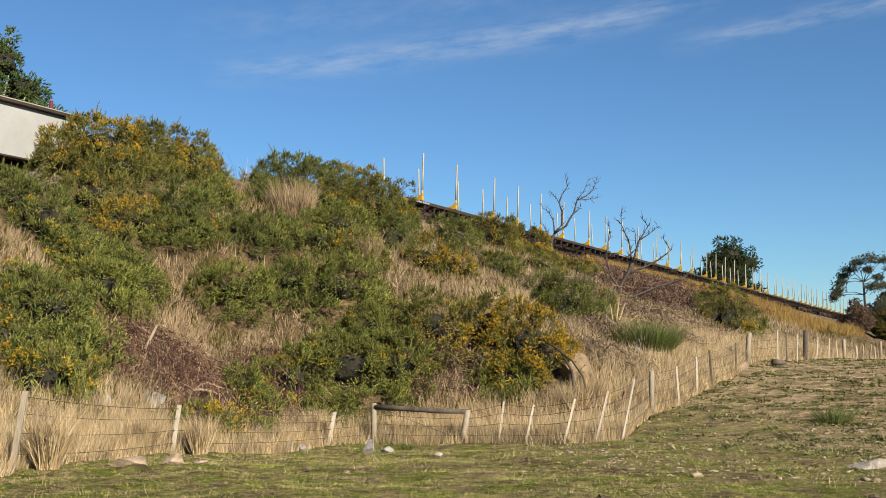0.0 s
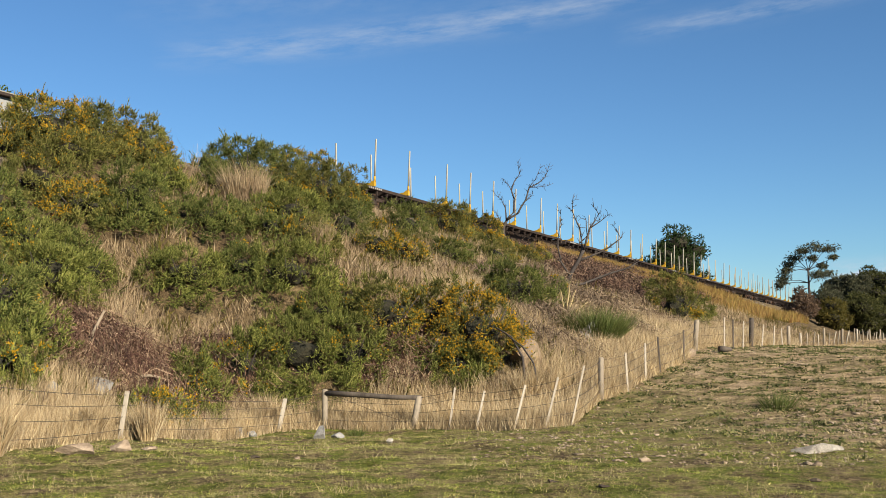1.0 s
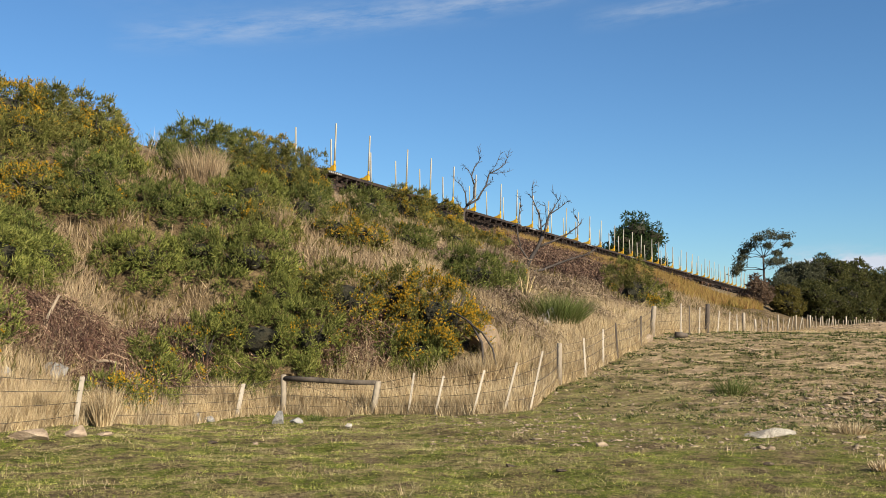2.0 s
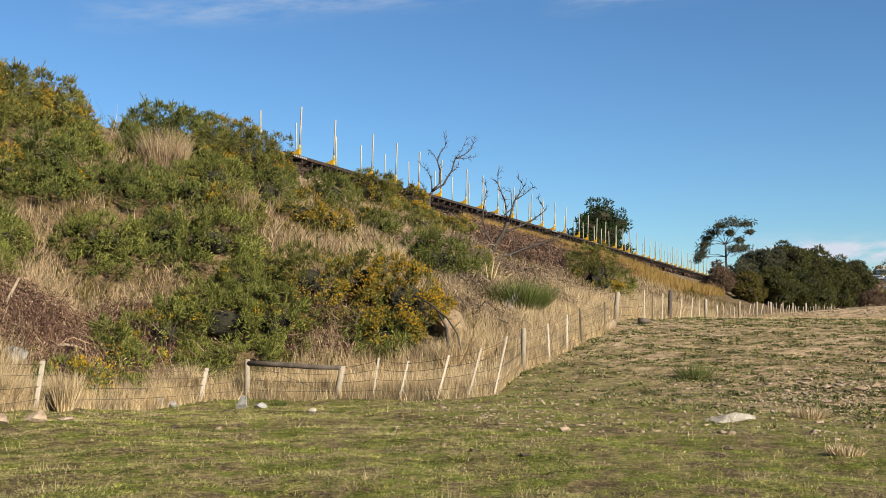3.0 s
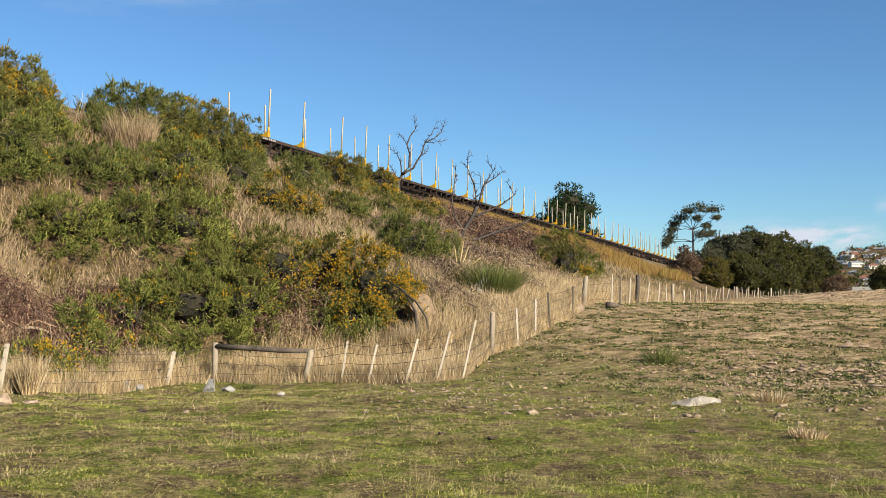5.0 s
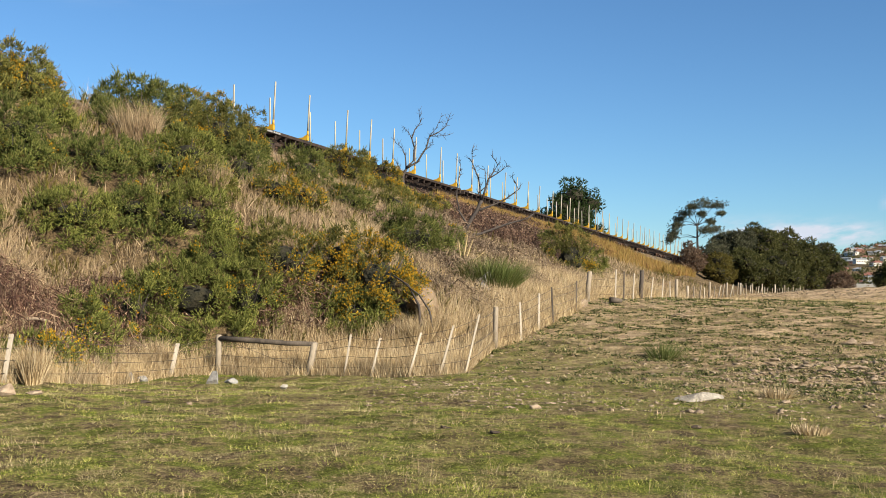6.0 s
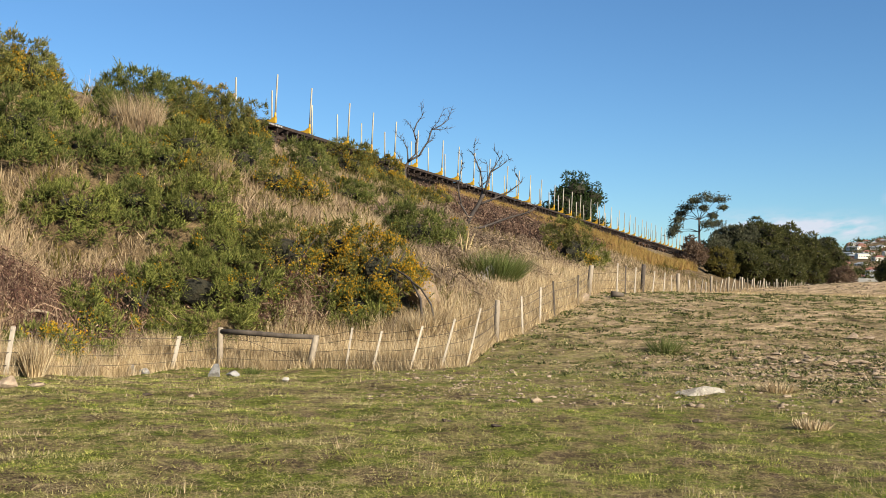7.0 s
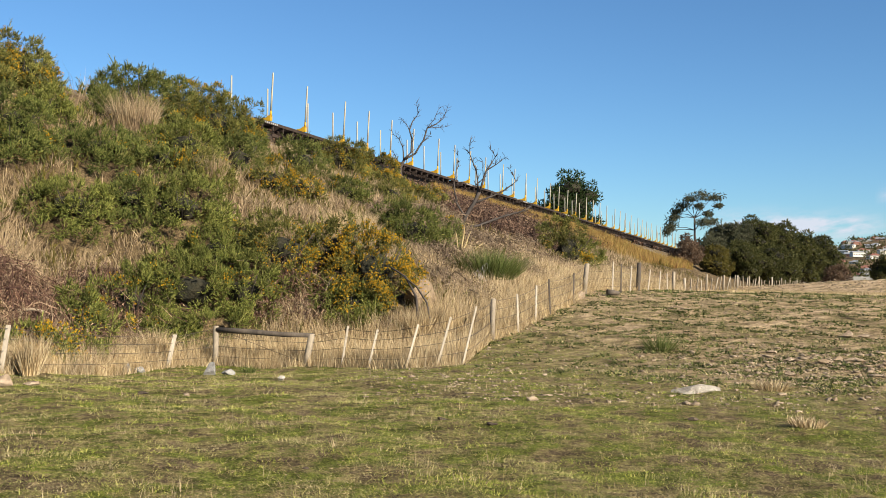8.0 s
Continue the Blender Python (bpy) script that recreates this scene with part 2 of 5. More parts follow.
def ground_material():
    mat, nt, b = material("ground_soil", (0.2, 0.16, 0.1), 0.95, spec=0.1)
    turf, _ = noise_ramp(nt, 1.3, ((0.34, (0.225, 0.262, 0.050)), (0.45, (0.145, 0.170, 0.036)), (0.53, (0.28, 0.235, 0.115)), (0.59, (0.125, 0.092, 0.062)), (0.68, (0.46, 0.36, 0.225))), 9.0, rough=0.75)
    bare, _ = noise_ramp(nt, 0.9, ((0.32, (0.100, 0.070, 0.048)), (0.42, (0.23, 0.190, 0.105)), (0.50, (0.43, 0.325, 0.215)), (0.66, (0.64, 0.50, 0.36))), 9.0, rough=0.75)
    bank, _ = noise_ramp(nt, 0.7, ((0.3, (0.07, 0.050, 0.030)), (0.5, (0.15, 0.11, 0.065)), (0.7, (0.25, 0.19, 0.11))), 6.0, rough=0.7)
    grav, _ = noise_ramp(nt, 2.0, ((0.3, (0.16, 0.14, 0.12)), (0.7, (0.30, 0.26, 0.22))), 6.0)
    yel, _ = noise_ramp(nt, 0.5, ((0.3, (0.36, 0.27, 0.13)), (0.7, (0.48, 0.37, 0.19))), 6.0)
    col = turf
    for mask, c in (("bare", bare), ("straw", yel), ("bank", bank), ("gravel", grav)):
        at = nt.nodes.new("ShaderNodeAttribute")
        at.attribute_name = mask
        col = blend(nt, at.outputs["Fac"], col, c)
    speck, _ = noise_ramp(nt, 55.0, ((0.36, (0.45, 0.43, 0.40)), (0.5, (0.95, 0.95, 0.95)), (0.66, (1.7, 1.65, 1.5))), 4.0, rough=0.7)
    col = blend(nt, 1.0, col, speck, "MULTIPLY")
    fine, h = noise_ramp(nt, 14.0, ((0.32, (0.30, 0.30, 0.30)), (0.66, (1.38, 1.35, 1.27))), 10.0, rough=0.8)
    lumps, _ = noise_ramp(nt, 3.2, ((0.36, (0.55, 0.53, 0.50)), (0.64, (1.35, 1.33, 1.28))), 5.0, rough=0.65)
    col = blend(nt, 1.0, col, lumps, "MULTIPLY")
    nt.links.new(blend(nt, 1.0, col, fine, "MULTIPLY"), b.inputs["Base Color"])
    bump(nt, b, h, 1.0, 0.14)
    return mat


M["ground"] = ground_material()


# ---------------------------------------------------------------- mesh helpers
def mesh_from(name, verts, faces, mat, smooth=False):
    me = bpy.data.meshes.new(name)
    verts = np.asarray(verts, dtype=np.float32)
    me.from_pydata(verts.tolist(), [], faces if isinstance(faces, list) else faces.tolist())
    me.materials.append(mat)
    if smooth:
        me.shade_smooth()
    me.update()
    return me


def part(name, bm, mat, parent, label=""):
    """Links a bmesh as one mesh object under a thing or a part."""
    if isinstance(bm, bpy.types.Mesh):
        me = bm
    else:
        me = bpy.data.meshes.new(name)
        bm.to_mesh(me)
        bm.free()
        me.materials.append(mat)
    ob = new(name, me)
    ob.parent = parent
    if label:
        tagged(ob, label)
    return ob


def thing(name, m, label, category, group="", kind=""):
    ob = new(name)
    ob.empty_display_size = 0.2
    ob.matrix_world = m
    return tagged(ob, label, category, group, kind)


def box(bm, x, y, z, sx, sy, sz, bevel=0.0, m=None):
    """A box about (x, y, z), of these full sizes."""
    r = bmesh.ops.create_cube(bm, size=1.0)["verts"]
    bmesh.ops.scale(bm, vec=(sx, sy, sz), verts=r)
    if bevel:
        e = list({k for v in r for k in v.link_edges})
        r = list({v for f in bmesh.ops.bevel(bm, geom=e, offset=bevel, segments=1, affect="EDGES")["faces"] for v in f.verts} | {v for v in r if v.is_valid})
    bmesh.ops.translate(bm, vec=(x, y, z), verts=r)
    if m:
        bmesh.ops.transform(bm, matrix=m, verts=r)
    return bm


def tube(bm, points, radii, sides=6, cap=True):
    """A tapered round bar along points."""
    rings = []
    pts = [Vector(p) for p in points]
    for k, p in enumerate(pts):
        d = (pts[min(k + 1, len(pts) - 1)] - pts[max(k - 1, 0)]).normalized()
        a = d.orthogonal().normalized()
        c = d.cross(a)
        rings.append([bm.verts.new(p + radii[k] * (math.cos(6.2832 * j / sides) * a + math.sin(6.2832 * j / sides) * c)) for j in range(sides)])
    for r0, r1 in zip(rings, rings[1:]):
        # match the rings where the frame flips
        off = min(range(sides), key=lambda o: (r0[0].co - r1[o].co).length)
        for j in range(sides):
            bm.faces.new((r0[j], r0[(j + 1) % sides], r1[(j + 1 + off) % sides], r1[(j + off) % sides])).smooth = True
    if cap:
        bm.faces.new(rings[0][::-1])
        bm.faces.new(rings[-1])
    return bm


# ---------------------------------------------------------------- ground
def build_ground():
    az = np.radians(np.concatenate([np.linspace(-180, -32, 40)[:-1], np.linspace(-32, 40, 330)[:-1], np.linspace(40, 180, 40)]))
    rad = np.concatenate([[0.0], np.geomspace(1.2, 90, 250), np.geomspace(92, 3600, 50)])
    R, A = np.meshgrid(rad, az, indexing="ij")
    X, Y = R * np.sin(A), R * np.cos(A)
    Z = land(X, Y)
    na, nr = len(az), len(rad)
    i = (np.arange(nr - 1)[:, None] * na + np.arange(na - 1)[None, :]).ravel()
    faces = np.stack([i, i + na, i + na + 1, i + 1], 1)
    me = mesh_from("ground", np.stack([X, Y, Z], -1).reshape(-1, 3), faces, M["ground"], True)
    s, n = sn(X, Y)
    wob = 0.8 * bumps(X, Y, 6.0, 2.0) + 0.5 * bumps(X, Y, 2.2, 5.0)
    u = X * math.sin(radians(25)) + Y * math.cos(radians(25))
    bank = np.maximum(step(-1.0, 0.6, n - toe_n(s) + 0.5 * wob), step(-0.2, 0.5, past_fence(X, Y) + 0.25 * wob))
    bare = step(15.0, 22.0, u + 0.12 * X + 2.2 * wob) * step(3, 10, X + 1.5 * wob) * 0.9
    straw = step(58, 66, u) * (1 - step(90, 200, n)) * 1.0
    mound = np.exp(-((X - 43) / 9) ** 2 - ((Y - 68) / 14) ** 2)
    straw = straw * (1 - step(0.15, 0.4, mound))
    bare = np.maximum(bare, step(0.15, 0.4, mound))
    gravel = step(26.6, 27.6, n) * (1 - step(33, 34.5, n)) + step(82, 92, s + 2 * wob) * (1 - step(118, 126, s)) * step(17, 20, n) * (1 - step(26, 28, n))
    for key, v in (("bank", bank), ("bare", bare), ("straw", straw), ("gravel", np.clip(gravel, 0, 1))):
        me.attributes.new(key, "FLOAT", "POINT").data.foreach_set("value", v.astype(np.float32).ravel())
    return tagged(new("ground", me), "rough grazed paddock rising into a steep overgrown railway embankment", "ground", kind="structure")


build_ground()

# ---------------------------------------------------------------- planting
rng = np.random.default_rng(7)


def fast_mesh(name, V, T, mat):
    """A mesh from arrays of corners and triangles."""
    me = bpy.data.meshes.new(name)
    V, T = np.ascontiguousarray(V, np.float32), np.ascontiguousarray(T, np.int32)
    me.vertices.add(len(V))
    me.vertices.foreach_set("co", V.ravel())
    me.loops.add(T.size)
    me.loops.foreach_set("vertex_index", T.ravel())
    me.polygons.add(len(T))
    me.polygons.foreach_set("loop_start", np.arange(len(T), dtype=np.int32) * 3)
    me.update(calc_edges=True)
    me.materials.append(mat)
    return me


def unit(v):
    return v / np.maximum(np.linalg.norm(v, axis=-1, keepdims=True), 1e-9)


def frames_for(D):
    """Two directions across each of D, turned at random."""
    r = unit(rng.normal(size=D.shape))
    A = unit(np.cross(D, r))
    return A, np.cross(D, A)


def sprays(P, D, L, needles=5, spread=0.55, fat=0.06, fork=0.5):
    """Spiky sprigs: a stem with needles along it."""
    A, B = frames_for(D)
    N = len(P)
    L1 = L[:, None]
    V, T = [], []
    base = 0

    def tri(a, b, c):
        nonlocal base
        V.append(np.stack([a, b, c], 1).reshape(-1, 3))
        T.append(base + np.arange(N * 3).reshape(-1, 3))
        base += N * 3

    tri(P + A * L1 * fat, P - A * L1 * fat, P + D * L1)
    tri(P + B * L1 * fat, P - B * L1 * fat, P + D * L1 * 0.95)
    for k in range(needles):
        a = 2.4 * k + rng.uniform(-0.4, 0.4, (N, 1))
        S = np.cos(a) * A + np.sin(a) * B
        at = P + D * L1 * (0.18 + 0.62 * k / needles)
        tip = at + (S * spread + D * fork) * L1 * rng.uniform(0.35, 0.6, (N, 1))
        W = np.cross(D, S) * L1 * fat * 0.9
        tri(at + W, at - W, tip)
    return np.concatenate(V), np.concatenate(T)


def blades(P, D, L, W, droop=0.35):
    """Bent grass blades of three triangles."""
    A = unit(np.cross(D, np.array([0, 0, 1.0]) + 0.3 * rng.normal(size=D.shape)))
    H = rng.normal(size=D.shape) * np.array([1, 1, 0])
    L1, W1 = L[:, None], W[:, None]
    mid = P + D * L1 * 0.55
    tip = P + D * L1 * 0.98 + H * L1 * droop * 0.5
    N = len(P)
    V = np.stack([P - A * W1, P + A * W1, mid - A * W1 * 0.7, mid + A * W1 * 0.7, tip], 1).reshape(-1, 3)
    i = np.arange(N)[:, None] * 5
    T = np.concatenate([i + np.array([[0, 1, 3]]), i + np.array([[0, 3, 2]]), i + np.array([[2, 3, 4]])])
    return V, T


def slips(P, D, L, W):
    """Short blades of one triangle each."""
    A = unit(np.cross(D, rng.normal(size=D.shape)))
    W1 = W[:, None]
    V = np.stack([P - A * W1, P + A * W1, P + D * L[:, None]], 1).reshape(-1, 3)
    return V, np.arange(len(P) * 3).reshape(-1, 3)


def lobes_of(w, h, count, depth=0.9):
    """The uneven masses that make up a bush: centres and radii, in metres."""
    out = [(np.array([0, 0, h * 0.30]), np.array([w * 0.36, w * 0.34 * depth, h * 0.50]))]
    for k in range(7):
        a = 6.283 * (k + rng.uniform(-0.3, 0.3)) / 7
        out.append((np.array([math.cos(a) * w * 0.32, math.sin(a) * w * 0.32 * depth, h * rng.uniform(0.10, 0.20)]), np.array([w * 0.18, w * 0.18, h * rng.uniform(0.16, 0.26)])))
    for k in range(count):
        a = 6.283 * (k + rng.uniform(-0.45, 0.45)) / count
        r = rng.uniform(0.10, 0.36)
        q = rng.uniform(0.12, 0.22)
        zz = h * (rng.uniform(0.05, 0.35) if r > 0.30 else rng.uniform(0.35, 0.78))
        out.append((np.array([math.cos(a) * w * r, math.sin(a) * w * r * depth, zz]), np.array([w * q, w * q * depth, h * rng.uniform(0.18, 0.34)])))
    return out


def shell_points(lobes, n, inner=0.40):
    """Points near the outside of the lobes with the way out."""
    P, D = [], []
    area = np.array([(r[0] * r[1] + r[0] * r[2] + r[1] * r[2]) for _, r in lobes])
    for (c, r), share in zip(lobes, area / area.sum()):
        k = int(n * share)
        d = unit(rng.normal(size=(k, 3)))
        p = c + d * r * rng.uniform(inner, 1.0, (k, 1)) ** 0.6
        keep = np.ones(k, bool)
        for c2, r2 in lobes:
            if c2 is c:
                continue
            keep &= (((p - c2) / r2) ** 2).sum(1) > 0.62
        P.append(p[keep])
        D.append(unit(d / r)[keep])
    return np.concatenate(P), np.concatenate(D)


def core_mesh(name, lobes, mat, k=0.60, sub=2):
    """The dense inside of a bush or crown, a solid filler for its dark gaps."""
    bm = bmesh.new()
    for c, r in lobes:
        vs = bmesh.ops.create_icosphere(bm, subdivisions=sub, radius=1.0)["verts"]
        for v in vs:
            d = v.co.copy()
            j = 0.86 + 0.28 * noise.noise(d * 2.3 + Vector(c) * 3)
            v.co = Vector(c) + Vector((d.x * r[0], d.y * r[1], d.z * r[2])) * k * j
    me = bpy.data.meshes.new(name)
    bm.to_mesh(me)
    bm.free()
    me.materials.append(mat)
    return me


# near-black on purpose: the shade inside the growth is put into this colour
M["core"] = worn("near_black_gap_shade", ((0.3, (0.014, 0.015, 0.008)), (0.7, (0.040, 0.034, 0.018))), 4.0, 0.95, fine=18, relief=1.0, depth=0.06)
M["olive"] = leafy("olive_shrub", ((0.075, 0.072, 0.020), (0.12, 0.105, 0.028), (0.17, 0.13, 0.035)), dark=0.7)
M["tussock"] = leafy("green_tussock", ((0.07, 0.10, 0.028), (0.11, 0.14, 0.04), (0.17, 0.18, 0.06)), dark=0.7)
KINDS = {
    "g": ("gorse_bush", "gorse", 0.17, "spiny olive-green gorse bush dotted with yellow flowers on the embankment", "gorse bush"),
    "k": ("gorse_bush", "darkgorse", 0.17, "dense dark-green gorse bush with hardly any flowers on the slope", "gorse bush"),
    "b": ("broom_bush", "broom", 0.19, "feathery bright-green broom bush growing among dry grass", "broom bush"),
    "y": ("flowering_bush", "broom", 0.16, "low green bush with bright yellow flowers behind the fence", "flowering bush"),
}


SHADED = []


def under_bush(x, y):
    """Where a bush stands and keeps the grass down."""
    hit = np.zeros(len(x), bool)
    for bx, by, bw in SHADED:
        hit |= (x - bx) ** 2 + (y - by) ** 2 < (0.43 * bw) ** 2
    return hit


def bush(kind, x, y, w, h, flower):
    SHADED.append((x, y, w))
    name, leaf, L0, label, cat = KINDS[kind]
    h = max(h, 0.55)
    base = thing(name, pose(x, y, land_at(x, y) - 0.12), label, cat, group="bushes on the embankment")
    lob = lobes_of(w, h, int(rng.integers(9, 15)))
    # the masses lie along the rise of the ground
    gx = (land_at(x + 0.4, y) - land_at(x - 0.4, y)) / 0.8
    gy = (land_at(x, y + 0.4) - land_at(x, y - 0.4)) / 0.8
    for c, r in lob[1:]:
        c[2] += 0.8 * (c[0] * gx + c[1] * gy)
    for c, r in lob:
        if c[2] + r[2] > h:
            c[2] = h - r[2] * rng.uniform(0.8, 1.25)
    # the shoots stand in tight heads with dark gaps between them
    area = 2.2 * (w * w * 0.8 + w * h)
    C, O = shell_points(lob, int(area * 16.0), 0.70)
    up = C[:, 2] > -0.05 + 0.8 * (C[:, 0] * gx + C[:, 1] * gy)
    C, O = C[up], O[up]
    R = rng.uniform(0.12, 0.29, len(C)) * min(1.0, 0.55 + 0.22 * w)
    m = 46
    src = np.repeat(np.arange(len(C)), m)
    src = src[rng.random(len(src)) < (R[src] / 0.31) ** 1.3]
    B = unit(rng.normal(size=(len(src), 3)) + 0.75 * O[src] + np.array([0, 0, 0.35]))
    r1 = R[src][:, None]
    P = C[src] + B * r1 * rng.uniform(0.25, 0.85, (len(src), 1))
    D = unit(B + 0.5 * O[src] + rng.normal(size=B.shape) * 0.35 + np.array([0, 0, 0.35]))
    L = L0 * rng.uniform(0.45, 1.05, len(P))
    fat = 0.085 if leaf == "broom" else 0.105
    V, T = sprays(P, D, L, 2, 0.6, fat, 0.6)
    # longer leading shoots break the outline
    q = rng.choice(len(C), size=int(len(C) * 0.6))
    LD = unit(O[q] * 0.7 + rng.normal(size=(len(q), 3)) * 0.3 + np.array([0, 0, 0.75]))
    V2, T2 = sprays(C[q] + LD * (R[q] * 0.5)[:, None], LD, rng.uniform(0.22, 0.48, len(q)), 8, 0.34, 0.035, 0.5)
    V, T = np.concatenate([V, V2]), np.concatenate([T, T2 + len(V)])
    part("foliage", fast_mesh("foliage", V, T, M[leaf]), None, base)
    # a solid core whose dark colour stands in for shade between the heads
    part("shade_core", core_mesh("shade_core", lob[:1], M["core"], 0.60), None, base, "near-black inner core with the shade between shoots put into its colour")
    if flower > 0.005:
        bloom = np.sin(C[:, 0] * 2.6 + x) + np.sin(C[:, 1] * 2.3 + y) + np.sin(C[:, 2] * 3.1) + rng.normal(size=len(C)) * 0.8 + 0.7 * O[:, 2]
        head = bloom > np.quantile(bloom, 1 - min(0.95, flower * 1.25))
        cand = np.nonzero(head[src] & ((B * O[src]).sum(1) > 0.1))[0]
        pick = rng.choice(cand, size=int(len(cand) * min(0.95, 0.55 + 0.5 * flower)), replace=False)
        Q = P[pick] + D[pick] * L[pick][:, None] * rng.uniform(0.5, 1.0, (len(pick), 1))
        V, T = sprays(Q, unit(D[pick] + rng.normal(size=Q.shape) * 0.6), rng.uniform(0.038, 0.074, len(pick)), 1, 0.8, 0.42)
        tagged(part("blossom", fast_mesh("blossom", V, T, M["gorse_flower"]), None, base, "clusters of yellow flowers"), kind="stuff")
    # bare stems showing low down
    bm = bmesh.new()
    for _ in range(5):
        a = rng.uniform(0, 6.28)
        tube(bm, [(0.1 * math.cos(a), 0.1 * math.sin(a), 0), (w * 0.2 * math.cos(a), w * 0.2 * math.sin(a), h * 0.3), (w * 0.36 * math.cos(a), w * 0.36 * math.sin(a), h * 0.62)], [0.03, 0.02, 0.008], 5)
    part("lower_wood", bm, M["bark"], base, "thin grey-brown bare stems")
    return base


bush("g", -11.64, 33.79, 3.90, 1.61, 0.30)
bush("g", -10.39, 34.50, 2.62, 1.87, 0.12)
bush("g", -9.59, 36.65, 2.98, 1.80, 0.35)
bush("k", -11.61, 28.83, 2.83, 1.58, 0.02)
bush("g", -9.55, 31.07, 2.56, 1.05, 0.45)
bush("k", -8.29, 31.85, 2.39, 1.48, 0.03)
bush("k", -12.52, 28.97, 1.72, 1.35, 0.02)
bush("g", -11.25, 31.86, 2.66, 1.22, 0.10)
bush("k", -9.56, 24.28, 2.69, 1.54, 0.10)
bush("b", -9.31, 27.22, 2.62, 1.44, 0.05)
bush("b", -10.23, 24.69, 1.94, 0.99, 0.12)
bush("y", -8.70, 21.92, 2.14, 1.17, 0.16)
bush("b", -8.80, 29.05, 2.02, 0.94, 0.02)
bush("b", -8.67, 24.46, 2.04, 0.87, 0.05)
bush("b", -7.74, 34.06, 1.27, 1.03, 0.02)
bush("b", -8.00, 34.22, 2.34, 0.77, 0.02)
bush("k", -8.30, 31.26, 2.16, 1.04, 0.02)
bush("k", -7.54, 31.69, 1.58, 0.46, 0.02)
bush("k", -5.81, 39.16, 3.36, 2.05, 0.03)
bush("g", -3.04, 39.79, 2.90, 2.31, 0.25)
bush("g", -4.40, 39.16, 2.39, 1.87, 0.08)
bush("k", -5.92, 32.67, 3.42, 0.96, 0.02)
bush("b", -3.65, 34.63, 2.95, 1.50, 0.02)
bush("k", -2.02, 37.10, 2.03, 1.60, 0.02)
bush("g", -2.85, 33.03, 2.21, 1.10, 0.12)
bush("k", -6.44, 35.85, 1.77, 1.14, 0.02)
bush("b", -6.27, 30.13, 2.80, 1.11, 0.02)
bush("k", -4.69, 30.92, 2.08, 0.88, 0.02)
bush("b", -3.29, 30.86, 2.82, 1.36, 0.02)
bush("b", -2.25, 31.06, 1.32, 0.67, 0.02)
bush("g", -1.35, 29.90, 1.45, 0.92, 0.25)
bush("g", -0.72, 35.46, 1.72, 1.26, 0.45)
bush("g", 0.20, 35.95, 1.85, 1.02, 0.30)
bush("k", 0.34, 42.95, 2.34, 1.33, 0.02)
bush("g", 2.35, 50.60, 3.38, 1.80, 0.30)
bush("g", 4.36, 54.56, 3.32, 1.89, 0.45)
bush("g", 4.12, 45.18, 2.75, 1.29, 0.10)
bush("k", 2.12, 40.61, 2.22, 0.72, 0.05)
bush("g", 6.60, 51.57, 2.84, 1.01, 0.20)
bush("k", 4.37, 36.87, 3.15, 1.45, 0.02)
bush("g", 2.36, 29.53, 2.96, 2.20, 0.75)
bush("g", 1.26, 29.96, 1.82, 2.07, 0.40)
bush("g", -0.29, 29.75, 2.70, 1.77, 0.15)
bush("b", 1.63, 28.93, 1.93, 0.49, 0.02)
bush("b", 1.07, 28.95, 1.23, 0.43, 0.00)
bush("b", -2.68, 28.49, 3.47, 1.56, 0.04)
bush("b", -4.24, 27.89, 2.39, 1.54, 0.05)
bush("b", -1.26, 28.64, 2.08, 1.39, 0.02)
bush("b", -5.12, 26.18, 1.78, 1.46, 0.10)
bush("b", -2.14, 29.87, 2.00, 0.68, 0.03)
bush("y", -5.58, 23.92, 2.08, 1.05, 0.40)
bush("b", -4.81, 25.31, 1.56, 0.64, 0.06)
bush("b", -3.28, 27.86, 2.04, 0.46, 0.02)
bush("g", 13.34, 48.29, 3.19, 2.41, 0.10)
bush("k", 13.57, 53.72, 2.01, 1.38, 0.05)
bush("b", 16.61, 55.92, 2.12, 1.43, 0.05)
bush("k", 5.96, 39.33, 1.45, 1.08, 0.02)
bush("b", -10.48, 28.49, 2.58, 1.08, 0.03)
bush("k", -9.58, 22.48, 1.48, 1.03, 0.08)
bush("k", -9.54, 29.24, 2.05, 0.85, 0.02)
bush("y", -8.42, 22.77, 1.62, 0.86, 0.12)
bush("k", -4.13, 32.73, 1.80, 0.80, 0.03)
bush("g", -10.67, 33.02, 2.52, 0.94, 0.10)
bush("g", -12.63, 32.77, 1.92, 1.43, 0.35)
bush("k", -4.96, 42.48, 3.11, 1.97, 0.05)
bush("k", -1.85, 39.63, 1.92, 1.84, 0.03)
bush("k", -13.56, 31.22, 1.65, 0.70, 0.02)
bush("g", -4.54, 48.08, 3.51, 2.11, 0.20)
bush("k", -6.93, 40.89, 2.76, 1.21, 0.03)
bush("g", -9.36, 36.37, 3.41, 1.16, 0.40)
bush("g", -2.79, 46.25, 2.81, 2.00, 0.20)


def dry_grass(name, label, mat, n, picker, hmin, hmax, width, lean=0.25, make=blades):
    x, y, scale = picker(n)
    free = ~under_bush(x, y)
    x, y, scale = x[free], y[free], scale[free]
    P = np.stack([x, y, land(x, y) - 0.02], 1)
    D = unit(np.stack([rng.normal(size=len(x)) * lean, rng.normal(size=len(x)) * lean, np.ones(len(x))], 1))
    V, T = make(P, D, rng.uniform(hmin, hmax, len(x)) * scale, width * rng.uniform(0.6, 1.3, len(x)) * (1 + np.hypot(x, y) / 80))
    return tagged(new(name, fast_mesh(name, V, T, mat)), label, "grass", kind="stuff")


